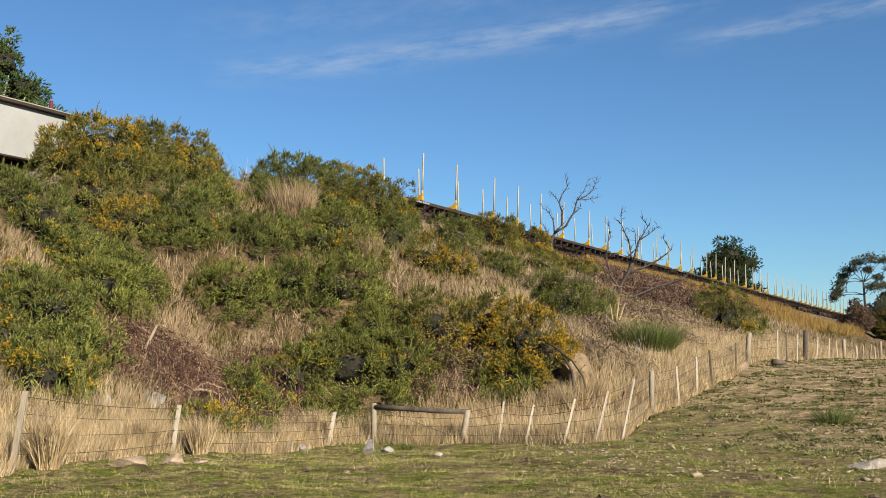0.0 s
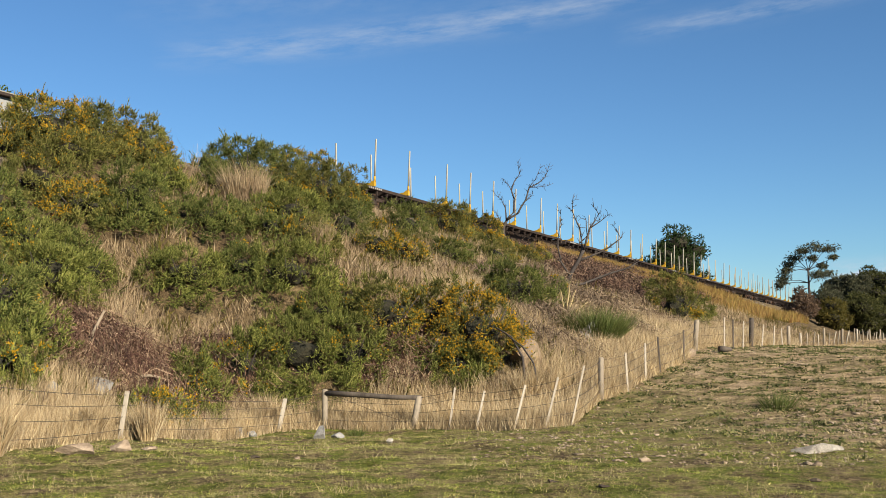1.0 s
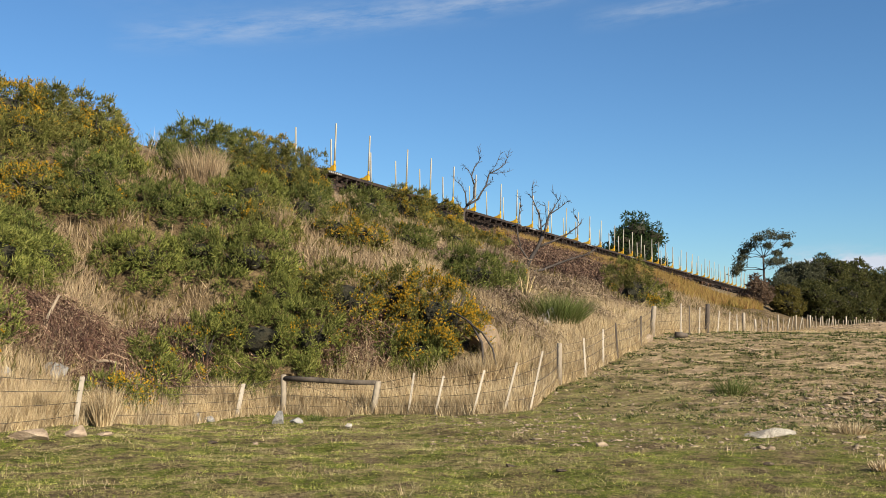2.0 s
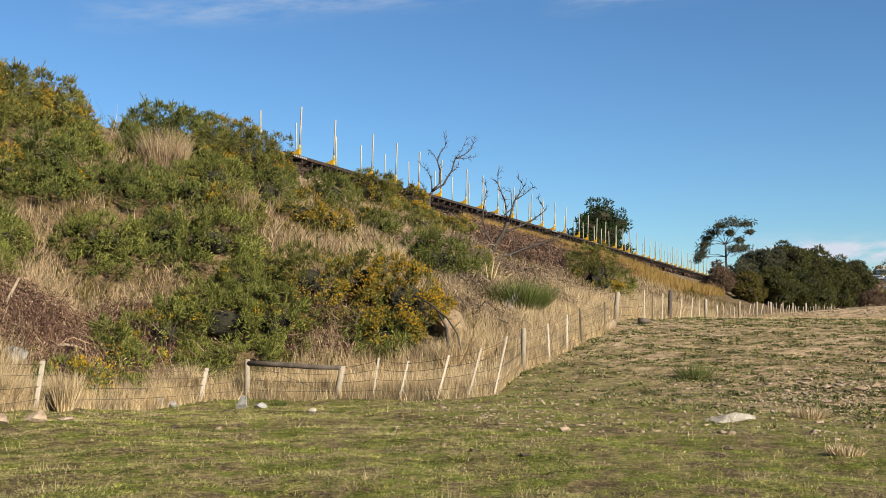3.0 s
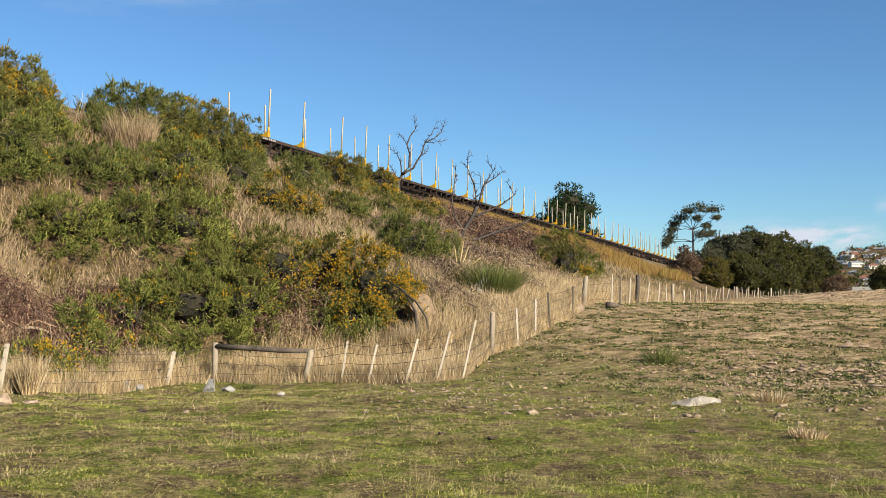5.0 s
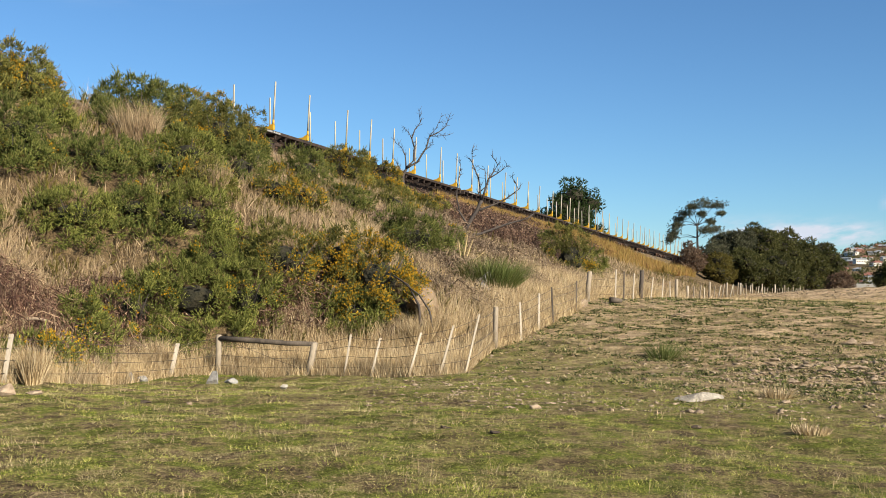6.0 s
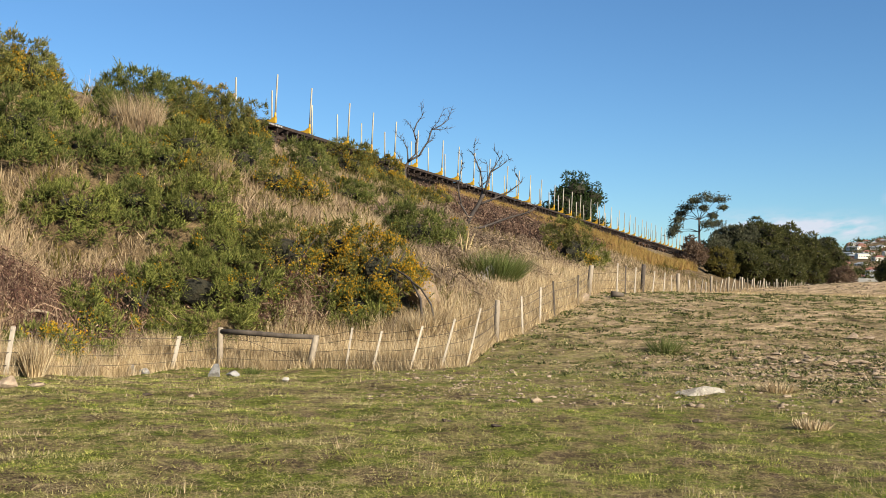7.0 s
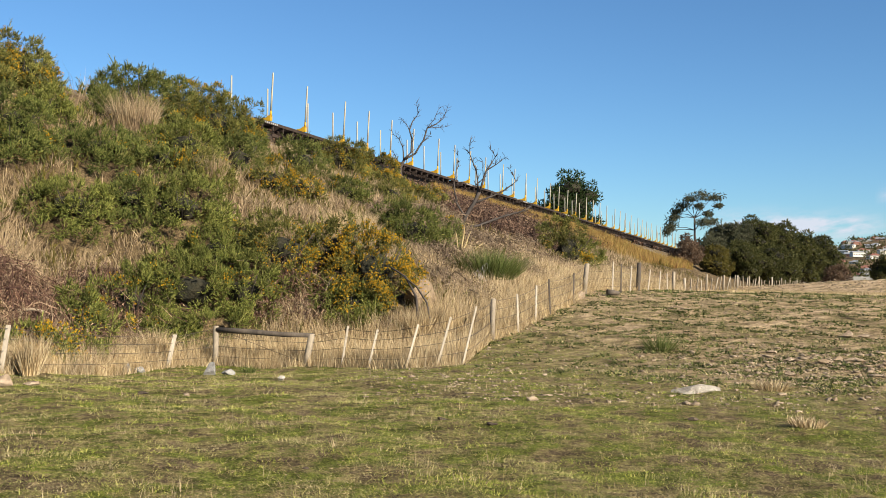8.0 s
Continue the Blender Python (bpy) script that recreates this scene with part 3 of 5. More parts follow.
def clumped(x, y, size, cut, seed):
    return bumps(x, y, size, seed) + 0.6 * bumps(x, y, size * 0.37, seed + 2) + rng.normal(size=len(x)) * 0.35 > cut


def toe_strip(n):
    s = rng.uniform(6, 62, n)
    q = toe_n(s) - 0.5 + rng.gamma(2.0, 0.85, n)
    x, y = xy(s, q)
    k = clumped(x, y, 2.6, -0.75, 1.0)
    return x[k], y[k], np.clip(1.1 - 0.10 * (q[k] - toe_n(s[k])), 0.45, 1.1)


def fence_strip(n):
    a = rng.uniform(-29, 21, n)
    d = np.interp(a, FENCE_AZ, FENCE_D) + rng.gamma(1.7, 0.75, n) - 0.25
    x, y = d * np.sin(np.radians(a)), d * np.cos(np.radians(a))
    s, q = sn(x, y)
    k = clumped(x, y, 1.9, -0.8, 4.0) & (q < toe_n(s) + 1.5)
    return x[k], y[k], 0.45 + 0.55 * step(-0.2, 0.8, past_fence(x[k], y[k]))


def slope_grass(n):
    s = 8 + 92 * rng.random(n) ** 1.5
    q = toe_n(s) + (24.8 - toe_n(s)) * rng.random(n)
    x, y = xy(s, q)
    k = clumped(x, y, 4.1, -0.75, 3.0) & ~((s > 46) & (s < 60) & (q > 15) & (q < 22)) & ~((s > 64) & (q > 24 - 0.8 * (s - 66)))
    return x[k], y[k], 0.75 + 0.5 * rng.random(k.sum())


def rush_zone(n):
    s = rng.uniform(66, 108, n)
    q = rng.uniform(15.5, 28.0, n)
    x, y = xy(s, q)
    k = clumped(x, y, 5.0, -0.7, 6.0) & (q > 24 - 0.8 * (s - 66)) & ((s < 99) | (q < 17) | (q > 26.5))
    return x[k], y[k], np.where(q[k] > 24, 0.75, 1.0)


def far_field(n):
    s = rng.uniform(50, 170, n)
    q = 9.5 - rng.gamma(1.3, 9.0, n)
    x, y = xy(s, q)
    k = clumped(x, y, 9.0, -0.5, 3.0) & (np.hypot(x - 43, y - 68) > 14)
    return x[k], y[k], 0.5 + 0.5 * step(-6, 6, q[k])


M["rush"] = leafy("orange_rush", ((0.29, 0.18, 0.05), (0.36, 0.26, 0.07), (0.22, 0.12, 0.05), (0.38, 0.33, 0.11)), through=0.3, dark=0.7, tan=(0.20, 0.10, 0.05))
M["greygrass"] = leafy("bleached_grass", ((0.18, 0.125, 0.075), (0.40, 0.30, 0.18), (0.62, 0.49, 0.32)), through=0.3, dark=0.7, tan=(0.17, 0.115, 0.08))
dry_grass("tall_dry_grass", "tall straw-coloured dry grass along the fence", M["straw"], 110000, toe_strip, 0.22, 0.85, 0.0055, 0.34, slips)
dry_grass("fence_grass", "fine pale dry grass standing along the fence wires", M["straw"], 70000, fence_strip, 0.18, 0.85, 0.005, 0.32, slips)
dry_grass("slope_grass", "bleached dry grass tussocks covering the embankment", M["greygrass"], 210000, slope_grass, 0.22, 0.62, 0.008, 0.42, slips)
dry_grass("orange_rushes", "orange and yellow dry rushes below the railway", M["rush"], 90000, rush_zone, 0.4, 0.95, 0.012, 0.28, slips)
dry_grass("far_dry_grass", "pale dry grass in the far field", M["straw"], 50000, far_field, 0.10, 0.32, 0.018, 0.3, slips)


def paddock_spots(n, d0, d1):
    d = d0 * (d1 / d0) ** rng.random(n)
    a = np.radians(rng.uniform(-28, 36, n))
    x, y = d * np.sin(a), d * np.cos(a)
    s, q = sn(x, y)
    k = (q < toe_n(s) + 0.6) & (past_fence(x, y) < 0.1)
    return x[k], y[k]


def trampled(x, y):
    """0 on the green sward, 1 on the bare trampled ground."""
    u = x * math.sin(radians(25)) + y * math.cos(radians(25))
    return step(15.0, 22.0, u + 0.12 * x + 1.5 * bumps(x, y, 6.0, 2.0)) * step(3, 10, x)


def dry_patch(x, y):
    """Where the sward is worn to dead grass and soil."""
    return bumps(x, y, 3.4, 11.0) + 0.7 * bumps(x, y, 1.3, 5.0) + 0.5 * bumps(x, y, 0.55, 8.0)


def tuft_field(name, label, mat, x, y, h, blades_each, lean, spread, width):
    """Grass standing in small tufts, too many to count."""
    m = blades_each
    P = np.repeat(np.stack([x, y, land(x, y) - 0.006], 1), m, 0)
    H = np.repeat(h, m) * rng.uniform(0.45, 1.15, len(P))
    O = rng.normal(size=P.shape) * np.array([1, 1, 0])
    P = P + O * np.repeat(h, m)[:, None] * spread
    D = unit(O * lean + rng.normal(size=P.shape) * 0.25 + np.array([0, 0, 1.0]))
    V, T = slips(P, D, H, width * rng.uniform(0.6, 1.4, len(P)) * (0.5 + np.hypot(P[:, 0], P[:, 1]) / 9))
    return tagged(new(name, fast_mesh(name, V, T, mat)), label, "grass", kind="stuff")


M["deadturf"] = leafy("dead_turf", ((0.32, 0.25, 0.13), (0.44, 0.35, 0.20), (0.20, 0.15, 0.08)), through=0.3, dark=0.6, patch_size=6.0, light=1.35)
M["tuft"] = leafy("grass_tuft", ((0.08, 0.090, 0.032), (0.18, 0.185, 0.065), (0.32, 0.27, 0.15), (0.46, 0.37, 0.23)), through=0.25, dark=0.6, patch_size=5.0, light=1.5)
M["weed"] = leafy("dark_weed", ((0.030, 0.040, 0.014), (0.075, 0.090, 0.028), (0.16, 0.165, 0.06)), through=0.2, dark=0.6, patch_size=3.0, light=1.25)


def sward():
    x, y = paddock_spots(72000, 6.2, 46)
    k = (dry_patch(x, y) + rng.normal(size=len(x)) * 0.45 < 0.45) & (rng.random(len(x)) > 0.82 * trampled(x, y))
    x, y = x[k], y[k]
    h = rng.gamma(4.0, 0.0068, len(x)) * (1 + 0.35 * bumps(x, y, 1.1, 3.0))
    tuft_field("paddock_grass", "short grazed green grass of the paddock", M["turf"], x, y, np.clip(h, 0.012, 0.07), 9, 0.8, 1.3, 0.0019)
    x, y = paddock_spots(36000, 6.2, 60)
    k = dry_patch(x, y) + rng.normal(size=len(x)) * 0.6 > 0.0
    x, y = x[k], y[k]
    h = np.clip(rng.gamma(3.0, 0.010, len(x)), 0.014, 0.13)
    tuft_field("dead_grass", "thin dead grass stalks scattered through the paddock", M["deadturf"], x, y, h, 8, 1.8, 1.6, 0.0016)
    x, y = paddock_spots(5000, 6.5, 40)
    k = clumped(x, y, 2.9, 0.45, 6.0)
    x, y = x[k], y[k]
    tuft_field("seed_stalks", "tall pale seed stalks standing out of short grass", M["straw"], x, y, rng.uniform(0.08, 0.22, len(x)), 4, 0.3, 0.25, 0.0012)


def trampled_growth():
    """Weeds and tufts, too many to count, on the trampled part of the paddock."""
    x, y = paddock_spots(30000, 9, 62)
    k = (rng.random(len(x)) < trampled(x, y)) & clumped(x, y, 2.3, -0.05, 15.0)
    tuft_field("grass_tufts", "grey-green grass tufts on trampled soil", M["tuft"], x[k], y[k], rng.uniform(0.03, 0.10, k.sum()), 10, 0.9, 0.6, 0.0035)
    x, y = paddock_spots(36000, 11, 62)
    k = (rng.random(len(x)) < trampled(x, y)) & clumped(x, y, 2.4, 0.2, 22.0)
    tuft_field("low_weeds", "low dark-green weeds matted over trampled soil", M["weed"], x[k], y[k], rng.uniform(0.04, 0.13, k.sum()), 14, 1.5, 0.8, 0.0060)


sward()
trampled_growth()


def bramble(x, y, w, d, h, n, label, mat="bramble"):
    """A heap of arching dry canes with shrivelled leaves."""
    base = thing("bramble_thicket", pose(x, y, land_at(x, y)), label, "bramble")
    n = int(n * 2.0)
    a, r = rng.uniform(0, 6.283, n), np.sqrt(rng.random(n))
    px, py = r * np.cos(a) * w / 2, r * np.sin(a) * d / 2
    pz = land(px + x, py + y) - land_at(x, y)
    dirn = rng.uniform(0, 6.283, n)
    L = rng.gamma(2.2, 0.16, n)
    up = h * (1.15 - r * 0.7) * rng.uniform(0.5, 1.2, n)
    P = np.stack([px, py, pz], 1)
    H = np.stack([np.cos(dirn), np.sin(dirn), np.zeros(n)], 1)
    Z = np.array([0, 0, 1.0])
    W = np.stack([-np.sin(dirn), np.cos(dirn), rng.normal(size=n)], 1) * rng.uniform(0.0025, 0.0065, (n, 1)) * (0.6 + math.hypot(x, y) / 60)
    bend = [rng.normal(size=(n, 3)) * 0.07 for _ in range(4)]
    pts = [P + H * (L * q)[:, None] + Z * (up * f)[:, None] + e for (q, f), e in zip(((0, 0), (0.2, 0.7), (0.6, 1.0), (1.1, 0.55)), bend)]
    V = np.concatenate([np.stack([p - W, p + W], 1) for p in pts], 1).reshape(-1, 3)
    i = np.arange(n)[:, None] * 8
    T = np.concatenate([np.concatenate([i + np.array([[2 * k, 2 * k + 1, 2 * k + 3]]), i + np.array([[2 * k, 2 * k + 3, 2 * k + 2]])]) for k in range(3)])
    tagged(part("cane_tangle", fast_mesh("cane_tangle", V, T, M[mat]), None, base, "arching reddish-brown dry canes"), kind="stuff")
    k = int(n * 2.2)
    src = rng.integers(0, n, k)
    Q = pts[1][src] * 0.5 + pts[2][src] * 0.5 + rng.normal(size=(k, 3)) * 0.14
    V, T = slips(Q, unit(rng.normal(size=(k, 3))), rng.uniform(0.035, 0.10, k) * (0.5 + math.hypot(x, y) / 55), rng.uniform(0.010, 0.024, k) * (0.5 + math.hypot(x, y) / 55))
    tagged(part("leaf_litter", fast_mesh("leaf_litter", V, T, M[mat]), None, base, "shrivelled brown leaves"), kind="stuff")
    return base


bramble(-6.6, 25.6, 4.6, 3.0, 0.75, 2600, "large heap of reddish-brown dead bramble canes")
bramble(-4.6, 27.6, 3.0, 2.6, 0.6, 1400, "tangled reddish-brown dead bramble canes on the slope")
bramble(10.0, 50.5, 5.6, 5.0, 0.9, 3400, "dark reddish-brown bramble thicket below the railway", "scrub")
bramble(12.2, 52.6, 4.4, 4.0, 0.9, 2400, "dark reddish-brown bramble thicket beside a gorse bush", "scrub")
bramble(-0.2, 29.2, 2.6, 2.2, 0.4, 800, "flattened heap of pale brown dead canes")


for _s, _n in ((30, 11.8), (33.5, 13.2), (37, 12.0), (40, 14.0), (43.5, 12.6), (36, 16.5), (41, 17.0), (47, 15.2)):
    bramble(*xy(_s, _n), 3.0, 2.4, 0.5, 560, "heap of grey-brown dead stalks among dry grass", "twig")
for _s, _n in ((56, 22.6), (61, 22.4), (67, 22.6), (73, 22.2), (62, 20.0), (69, 19.6), (76, 20.0), (52, 21.0)):
    bramble(*xy(_s, _n), 5.5, 3.6, 0.55, 900, "dark brown dead scrub under the railway", "scrub")

# ---------------------------------------------------------------- dead trees
def dead_tree(x, y, k, limbs, label, lean):
    """limbs: outlines of the trunk and the main limbs across (right, up), k metres to a unit."""
    z = land_at(x, y)
    az = math.atan2(x, y)
    base = thing("dead_tree", pose(x, y, z - 0.1, 0, 0, -math.degrees(az)), label, "tree")
    for q, (name, r0, r1, line) in enumerate(limbs):
        bm = bmesh.new()
        pts, dep = [], 0.0
        fine = []
        for (a, b), (c, d) in zip(line, line[1:]):
            fine += [(a + (c - a) * t, b + (d - b) * t) for t in (0.0, 0.5)]
        fine.append(line[-1])
        for j, (a, b) in enumerate(fine):
            dep += rng.uniform(-0.08, 0.08) + lean * (0.02 * q if j else 0)
            pts.append(Vector((a * k + rng.uniform(-0.02, 0.02), dep * (q > 0), b * k)))
        m = len(pts)
        tube(bm, pts, [r0 + (r1 - r0) * j / (m - 1) for j in range(m)], 7)
        if name != "trunk":
            for j in range(2, m):
                for _ in range(3):
                    d = (pts[j] - pts[j - 1]).normalized()
                    e = (d + Vector(rng.normal(size=3)) * 0.65 + Vector((0, 0, 0.25))).normalized()
                    ln = rng.uniform(0.18, 0.45)
                    p1 = pts[j] + e * ln * 0.5
                    p2 = p1 + (e + Vector(rng.normal(size=3)) * 0.35).normalized() * ln * 0.55
                    tube(bm, [pts[j], p1, p2], [max(r1, 0.014), 0.012, 0.008], 4)
                    if rng.random() < 0.6:
                        p3 = p1 + (e + Vector(rng.normal(size=3)) * 0.7).normalized() * ln * 0.5
                        tube(bm, [p1, p3], [0.011, 0.007], 4)
        part(name, bm, M["bark"], base)
    return base


AZ1 = radians(6.04)
dead_tree(61 * math.sin(AZ1), 61 * math.cos(AZ1), 0.01128, [
    ("trunk", 0.11, 0.08, [(0, 0), (-7, 60), (-10, 100), (10, 140)]),
    ("limb", 0.045, 0.015, [(-10, 100), (-30, 140), (-47, 175)]),
    ("limb", 0.05, 0.012, [(8, 138), (0, 210), (-20, 250), (-50, 275)]),
    ("limb", 0.07, 0.014, [(10, 140), (45, 180), (50, 250), (35, 300), (50, 350), (80, 390), (70, 445)]),
    ("limb", 0.03, 0.010, [(35, 300), (15, 335), (-5, 355)]),
    ("limb", 0.07, 0.014, [(10, 140), (65, 175), (110, 250), (130, 315), (175, 340), (215, 375), (235, 430)]),
    ("limb", 0.03, 0.010, [(130, 315), (165, 315), (225, 322)]),
    ("limb", 0.03, 0.010, [(130, 315), (160, 355), (190, 420)]),
    ("limb", 0.03, 0.010, [(95, 230), (125, 255), (145, 280)]),
], "bare grey dead tree with forked limbs beside the railway", 0.3)
dead_tree(7.24, 44.21, 0.0104, [
    ("trunk", 0.10, 0.07, [(0, 0), (25, 60), (60, 120), (85, 170)]),
    ("limb", 0.045, 0.012, [(25, 60), (-10, 120), (-25, 180), (-15, 260), (-10, 320)]),
    ("limb", 0.05, 0.012, [(60, 120), (80, 180), (70, 260), (40, 330), (40, 375)]),
    ("limb", 0.05, 0.012, [(85, 170), (110, 260), (150, 320), (130, 350)]),
    ("limb", 0.035, 0.010, [(110, 260), (150, 285), (185, 315)]),
    ("limb", 0.055, 0.012, [(60, 120), (130, 150), (190, 180), (240, 220), (215, 270)]),
    ("limb", 0.035, 0.010, [(70, 200), (100, 230), (95, 300)]),
    ("limb", 0.07, 0.02, [(0, 10), (90, 30), (190, 70), (270, 95), (310, 120)]),
], "bare spreading dead tree with a sagging lower limb on the slope", 0.3)


def broken_stems(x, y):
    base = thing("broken_stump", pose(x, y, land_at(x, y) - 0.05), "dry yellow broken stems leaning from a stump", "stump")
    for dx, dz, r in ((-0.10, 1.10, 0.030), (0.14, 1.30, 0.034), (0.30, 1.15, 0.024), (0.62, 0.72, 0.028), (0.22, 0.8, 0.018)):
        bm = bmesh.new()
        tube(bm, [(dx * 0.2, 0, 0), (dx * 0.6, 0.02, dz * 0.5), (dx * 1.2, 0.03, dz * 0.9), (dx * 1.35, 0.03, dz)], [r, r * 0.9, r * 0.7, r * 0.2], 6)
        part("stem", bm, M["drystem"], base)


broken_stems(5.9, 35.8)


# ---------------------------------------------------------------- railway
def railway():
    def run(name, n0, dz, w, h, mat, label):
        V, F = [], []
        ss = np.linspace(-60, 260, 81)
        for s in ss:
            for a, b in ((-w / 2, 0), (w / 2, 0), (w / 2, h), (-w / 2, h)):
                x, y = xy(s, n0 + a)
                V.append((x, y, rail_z(s) + dz + b))
        for k in range(len(ss) - 1):
            for j in range(4):
                F.append([4 * k + j, 4 * k + (j + 1) % 4, 4 * k + 4 + (j + 1) % 4, 4 * k + 4 + j])
        return part(name, mesh_from(name, V, F, mat), None, track, label)

    track = tagged(new("railway_track"), "rusty steel rails on timber sleepers and ballast", "railway", kind="structure")
    M["rail"] = worn("rail_steel", ((0.3, (0.10, 0.055, 0.035)), (0.7, (0.18, 0.11, 0.075))), 3.0, 0.6, 0.5)
    M["ballast"] = worn("ballast", ((0.3, (0.14, 0.125, 0.11)), (0.7, (0.28, 0.25, 0.22))), 9.0, 0.95, fine=30, relief=1.0, depth=0.05)
    run("rail", 29.88, -0.15, 0.07, 0.15, M["rail"], "rusty steel rail")
    run("rail", 30.96, -0.15, 0.07, 0.15, M["rail"], "rusty steel rail")
    V, F = [], []
    ss = np.linspace(23, 260, 141)
    for s in ss:
        for a, b in ((-2.6, -0.62), (-1.5, -0.26), (1.5, -0.26), (2.6, -0.62)):
            x, y = xy(s, 30.42 + a)
            V.append((x, y, rail_z(s) + b + 0.03 * math.sin(s * 3.1 + a)))
    for k in range(len(ss) - 1):
        for j in range(3):
            F.append([4 * k + j, 4 * k + j + 1, 4 * k + 5 + j, 4 * k + 4 + j])
    part("ballast", mesh_from("ballast", V, F, M["ballast"]), None, track, "grey crushed-stone ballast")
    bm = bmesh.new()
    box(bm, 0, 0, 0, 2.1, 0.22, 0.13, 0.01)
    me = bpy.data.meshes.new("sleeper")
    bm.to_mesh(me)
    bm.free()
    me.materials.append(M["darkpost"])
    for k in range(230):
        s = 24 + 0.65 * k
        x, y = xy(s, 30.42)
        o = new("sleeper", me)
        o.parent = track
        o.matrix_basis = pose(x, y, rail_z(s) - 0.215, 0, 0, -30.5)


WAGON = 15.2


def log_wagon(label):
    """An empty log wagon; its local x runs along the track, z = 0 at the deck."""
    base = thing("log_wagon", Matrix.Identity(4), label, "rail wagon", group="wagons of the train")
    bm = bmesh.new()
    for yy in (-1.18, 1.18):
        box(bm, 7.6, yy, -0.10, 14.3, 0.10, 0.16)
    for yy in (-0.3, 0.3):
        box(bm, 7.6, yy, -0.38, 14.0, 0.12, 0.42)
        box(bm, 7.6, yy, -0.68, 6.4, 0.12, 0.22)
    for xx in (0.46, 14.74):
        box(bm, xx, 0, -0.22, 0.16, 2.45, 0.32, 0.02)
    part("underframe", bm, M["steel"], base, "dark rusty steel underframe")
    for k in range(13):
        xx = 1.3 + k * 1.05
        bm = bmesh.new()
        box(bm, xx, 0, -0.22, 0.10, 2.34, 0.16)
        for sg in (-1, 1):
            box(bm, 0, 0, 0, 0.09, 0.95, 0.12, 0, pose(xx, sg * 0.75, -0.40, -sg * 24 if sg < 0 else -24, 0, 0))
        box(bm, xx, -1.13, -0.30, 0.10, 0.06, 0.30)
        part("cross_bearer", bm, M["steel"], base)
    bm = bmesh.new()
    for xx in np.arange(0.9, 14.5, 0.42):
        box(bm, xx, 0, -0.03, 0.22, 2.2, 0.04)
    part("deck_slats", bm, M["steel"], base, "dark deck plates with gaps")
    # bolsters with stakes
    for xx in (1.9, 5.6, 10.3, 13.6):
        bm = bmesh.new()
        prof = ((-1.30, 0.0), (1.30, 0.0), (1.30, 0.30), (1.18, 0.30), (1.0, 0.18), (0.70, 0.14), (-0.70, 0.14), (-1.0, 0.18), (-1.18, 0.30), (-1.30, 0.30))
        f0 = [bm.verts.new((xx - 0.10, a, b)) for a, b in prof]
        f1 = [bm.verts.new((xx + 0.10, a, b)) for a, b in prof]
        bm.faces.new(f0[::-1])
        bm.faces.new(f1)
        for j in range(len(prof)):
            q = (j + 1) % len(prof)
            bm.faces.new((f0[j], f0[q], f1[q], f1[j]))
        bol = part("bolster", bm, M["yellow"], base, "yellow cupped cross bolster")
        for sg in (-1, 1):
            bm = bmesh.new()
            tube(bm, [(xx, sg * 1.26, 0.26), (xx, sg * 1.26, 0.55)], [0.070, 0.058], 8)
            part("stake_socket", bm, M["yellow"], bol)
            bm = bmesh.new()
            lean = 0.03 * sg
            tube(bm, [(xx, sg * 1.26, 0.46), (xx, sg * 1.26 + lean, 1.5), (xx, sg * 1.26 + 2 * lean, 2.56), (xx, sg * 1.26 + 2 * lean, 2.62)], [0.052, 0.050, 0.047, 0.040], 8)
            part("stake", bm, M["stake"], bol, "pale galvanised stake")
    # bogies
    for xx in (2.2, 13.0):
        bm = bmesh.new()
        for yy in (-0.95, 0.95):
            box(bm, xx, yy, -0.66, 2.0, 0.12, 0.18, 0.03)
            box(bm, xx, yy, -0.82, 0.7, 0.14, 0.24, 0.03)
        box(bm, xx, 0, -0.60, 0.35, 1.9, 0.22)
        bog = part("bogie", bm, M["steel"], base)
        for dx in (-0.85, 0.85):
            for yy in (-0.56, 0.56):
                bm = bmesh.new()
                sg = 1 if yy > 0 else -1
                tube(bm, [(xx + dx, yy - 0.07 * sg, -0.64), (xx + dx, yy - 0.03 * sg, -0.64), (xx + dx, yy + 0.06 * sg, -0.64)], [0.44, 0.41, 0.40], 18)
                tube(bm, [(xx + dx, yy, -0.64), (xx + dx, yy + 0.34 * sg, -0.64)], [0.10, 0.08], 8)
                part("wheel", bm, M["rail"], bog, "worn steel wheel")
    bm = bmesh.new()
    for xx in (0.12, 15.08):
        box(bm, xx, 0, -0.26, 0.55, 0.22, 0.26, 0.03)
    part("coupler", bm, M["steel"], base)
    bm = bmesh.new()
    box(bm, 2.0, -1.24, -0.10, 1.5, 0.012, 0.15)
    plate = part("number_board", bm, M["steel"], base, "black side panel with pale lettering")
    bm = bmesh.new()
    for k in range(7):
        box(bm, 1.42 + 0.19 * k + (0.05 if k > 2 else 0), -1.249, -0.10, 0.12, 0.006, 0.09)
    part("lettering", bm, M["white"], plate, "row of plain pale bars")
    return base


def along(s):
    """Pose of a thing on the track whose x runs with it."""
    x, y = xy(s, 30.42)
    return pose(x, y, deck_z(s), 0, math.degrees(math.atan(0.017)), 90 - 30.5)


railway()
TAIL = 45.0
first = log_wagon("empty black log wagon with yellow bolsters and pale stakes")
for k in range(1, 10):
    copy_thing(first, along(TAIL + k * WAGON))
first.matrix_world = along(TAIL)


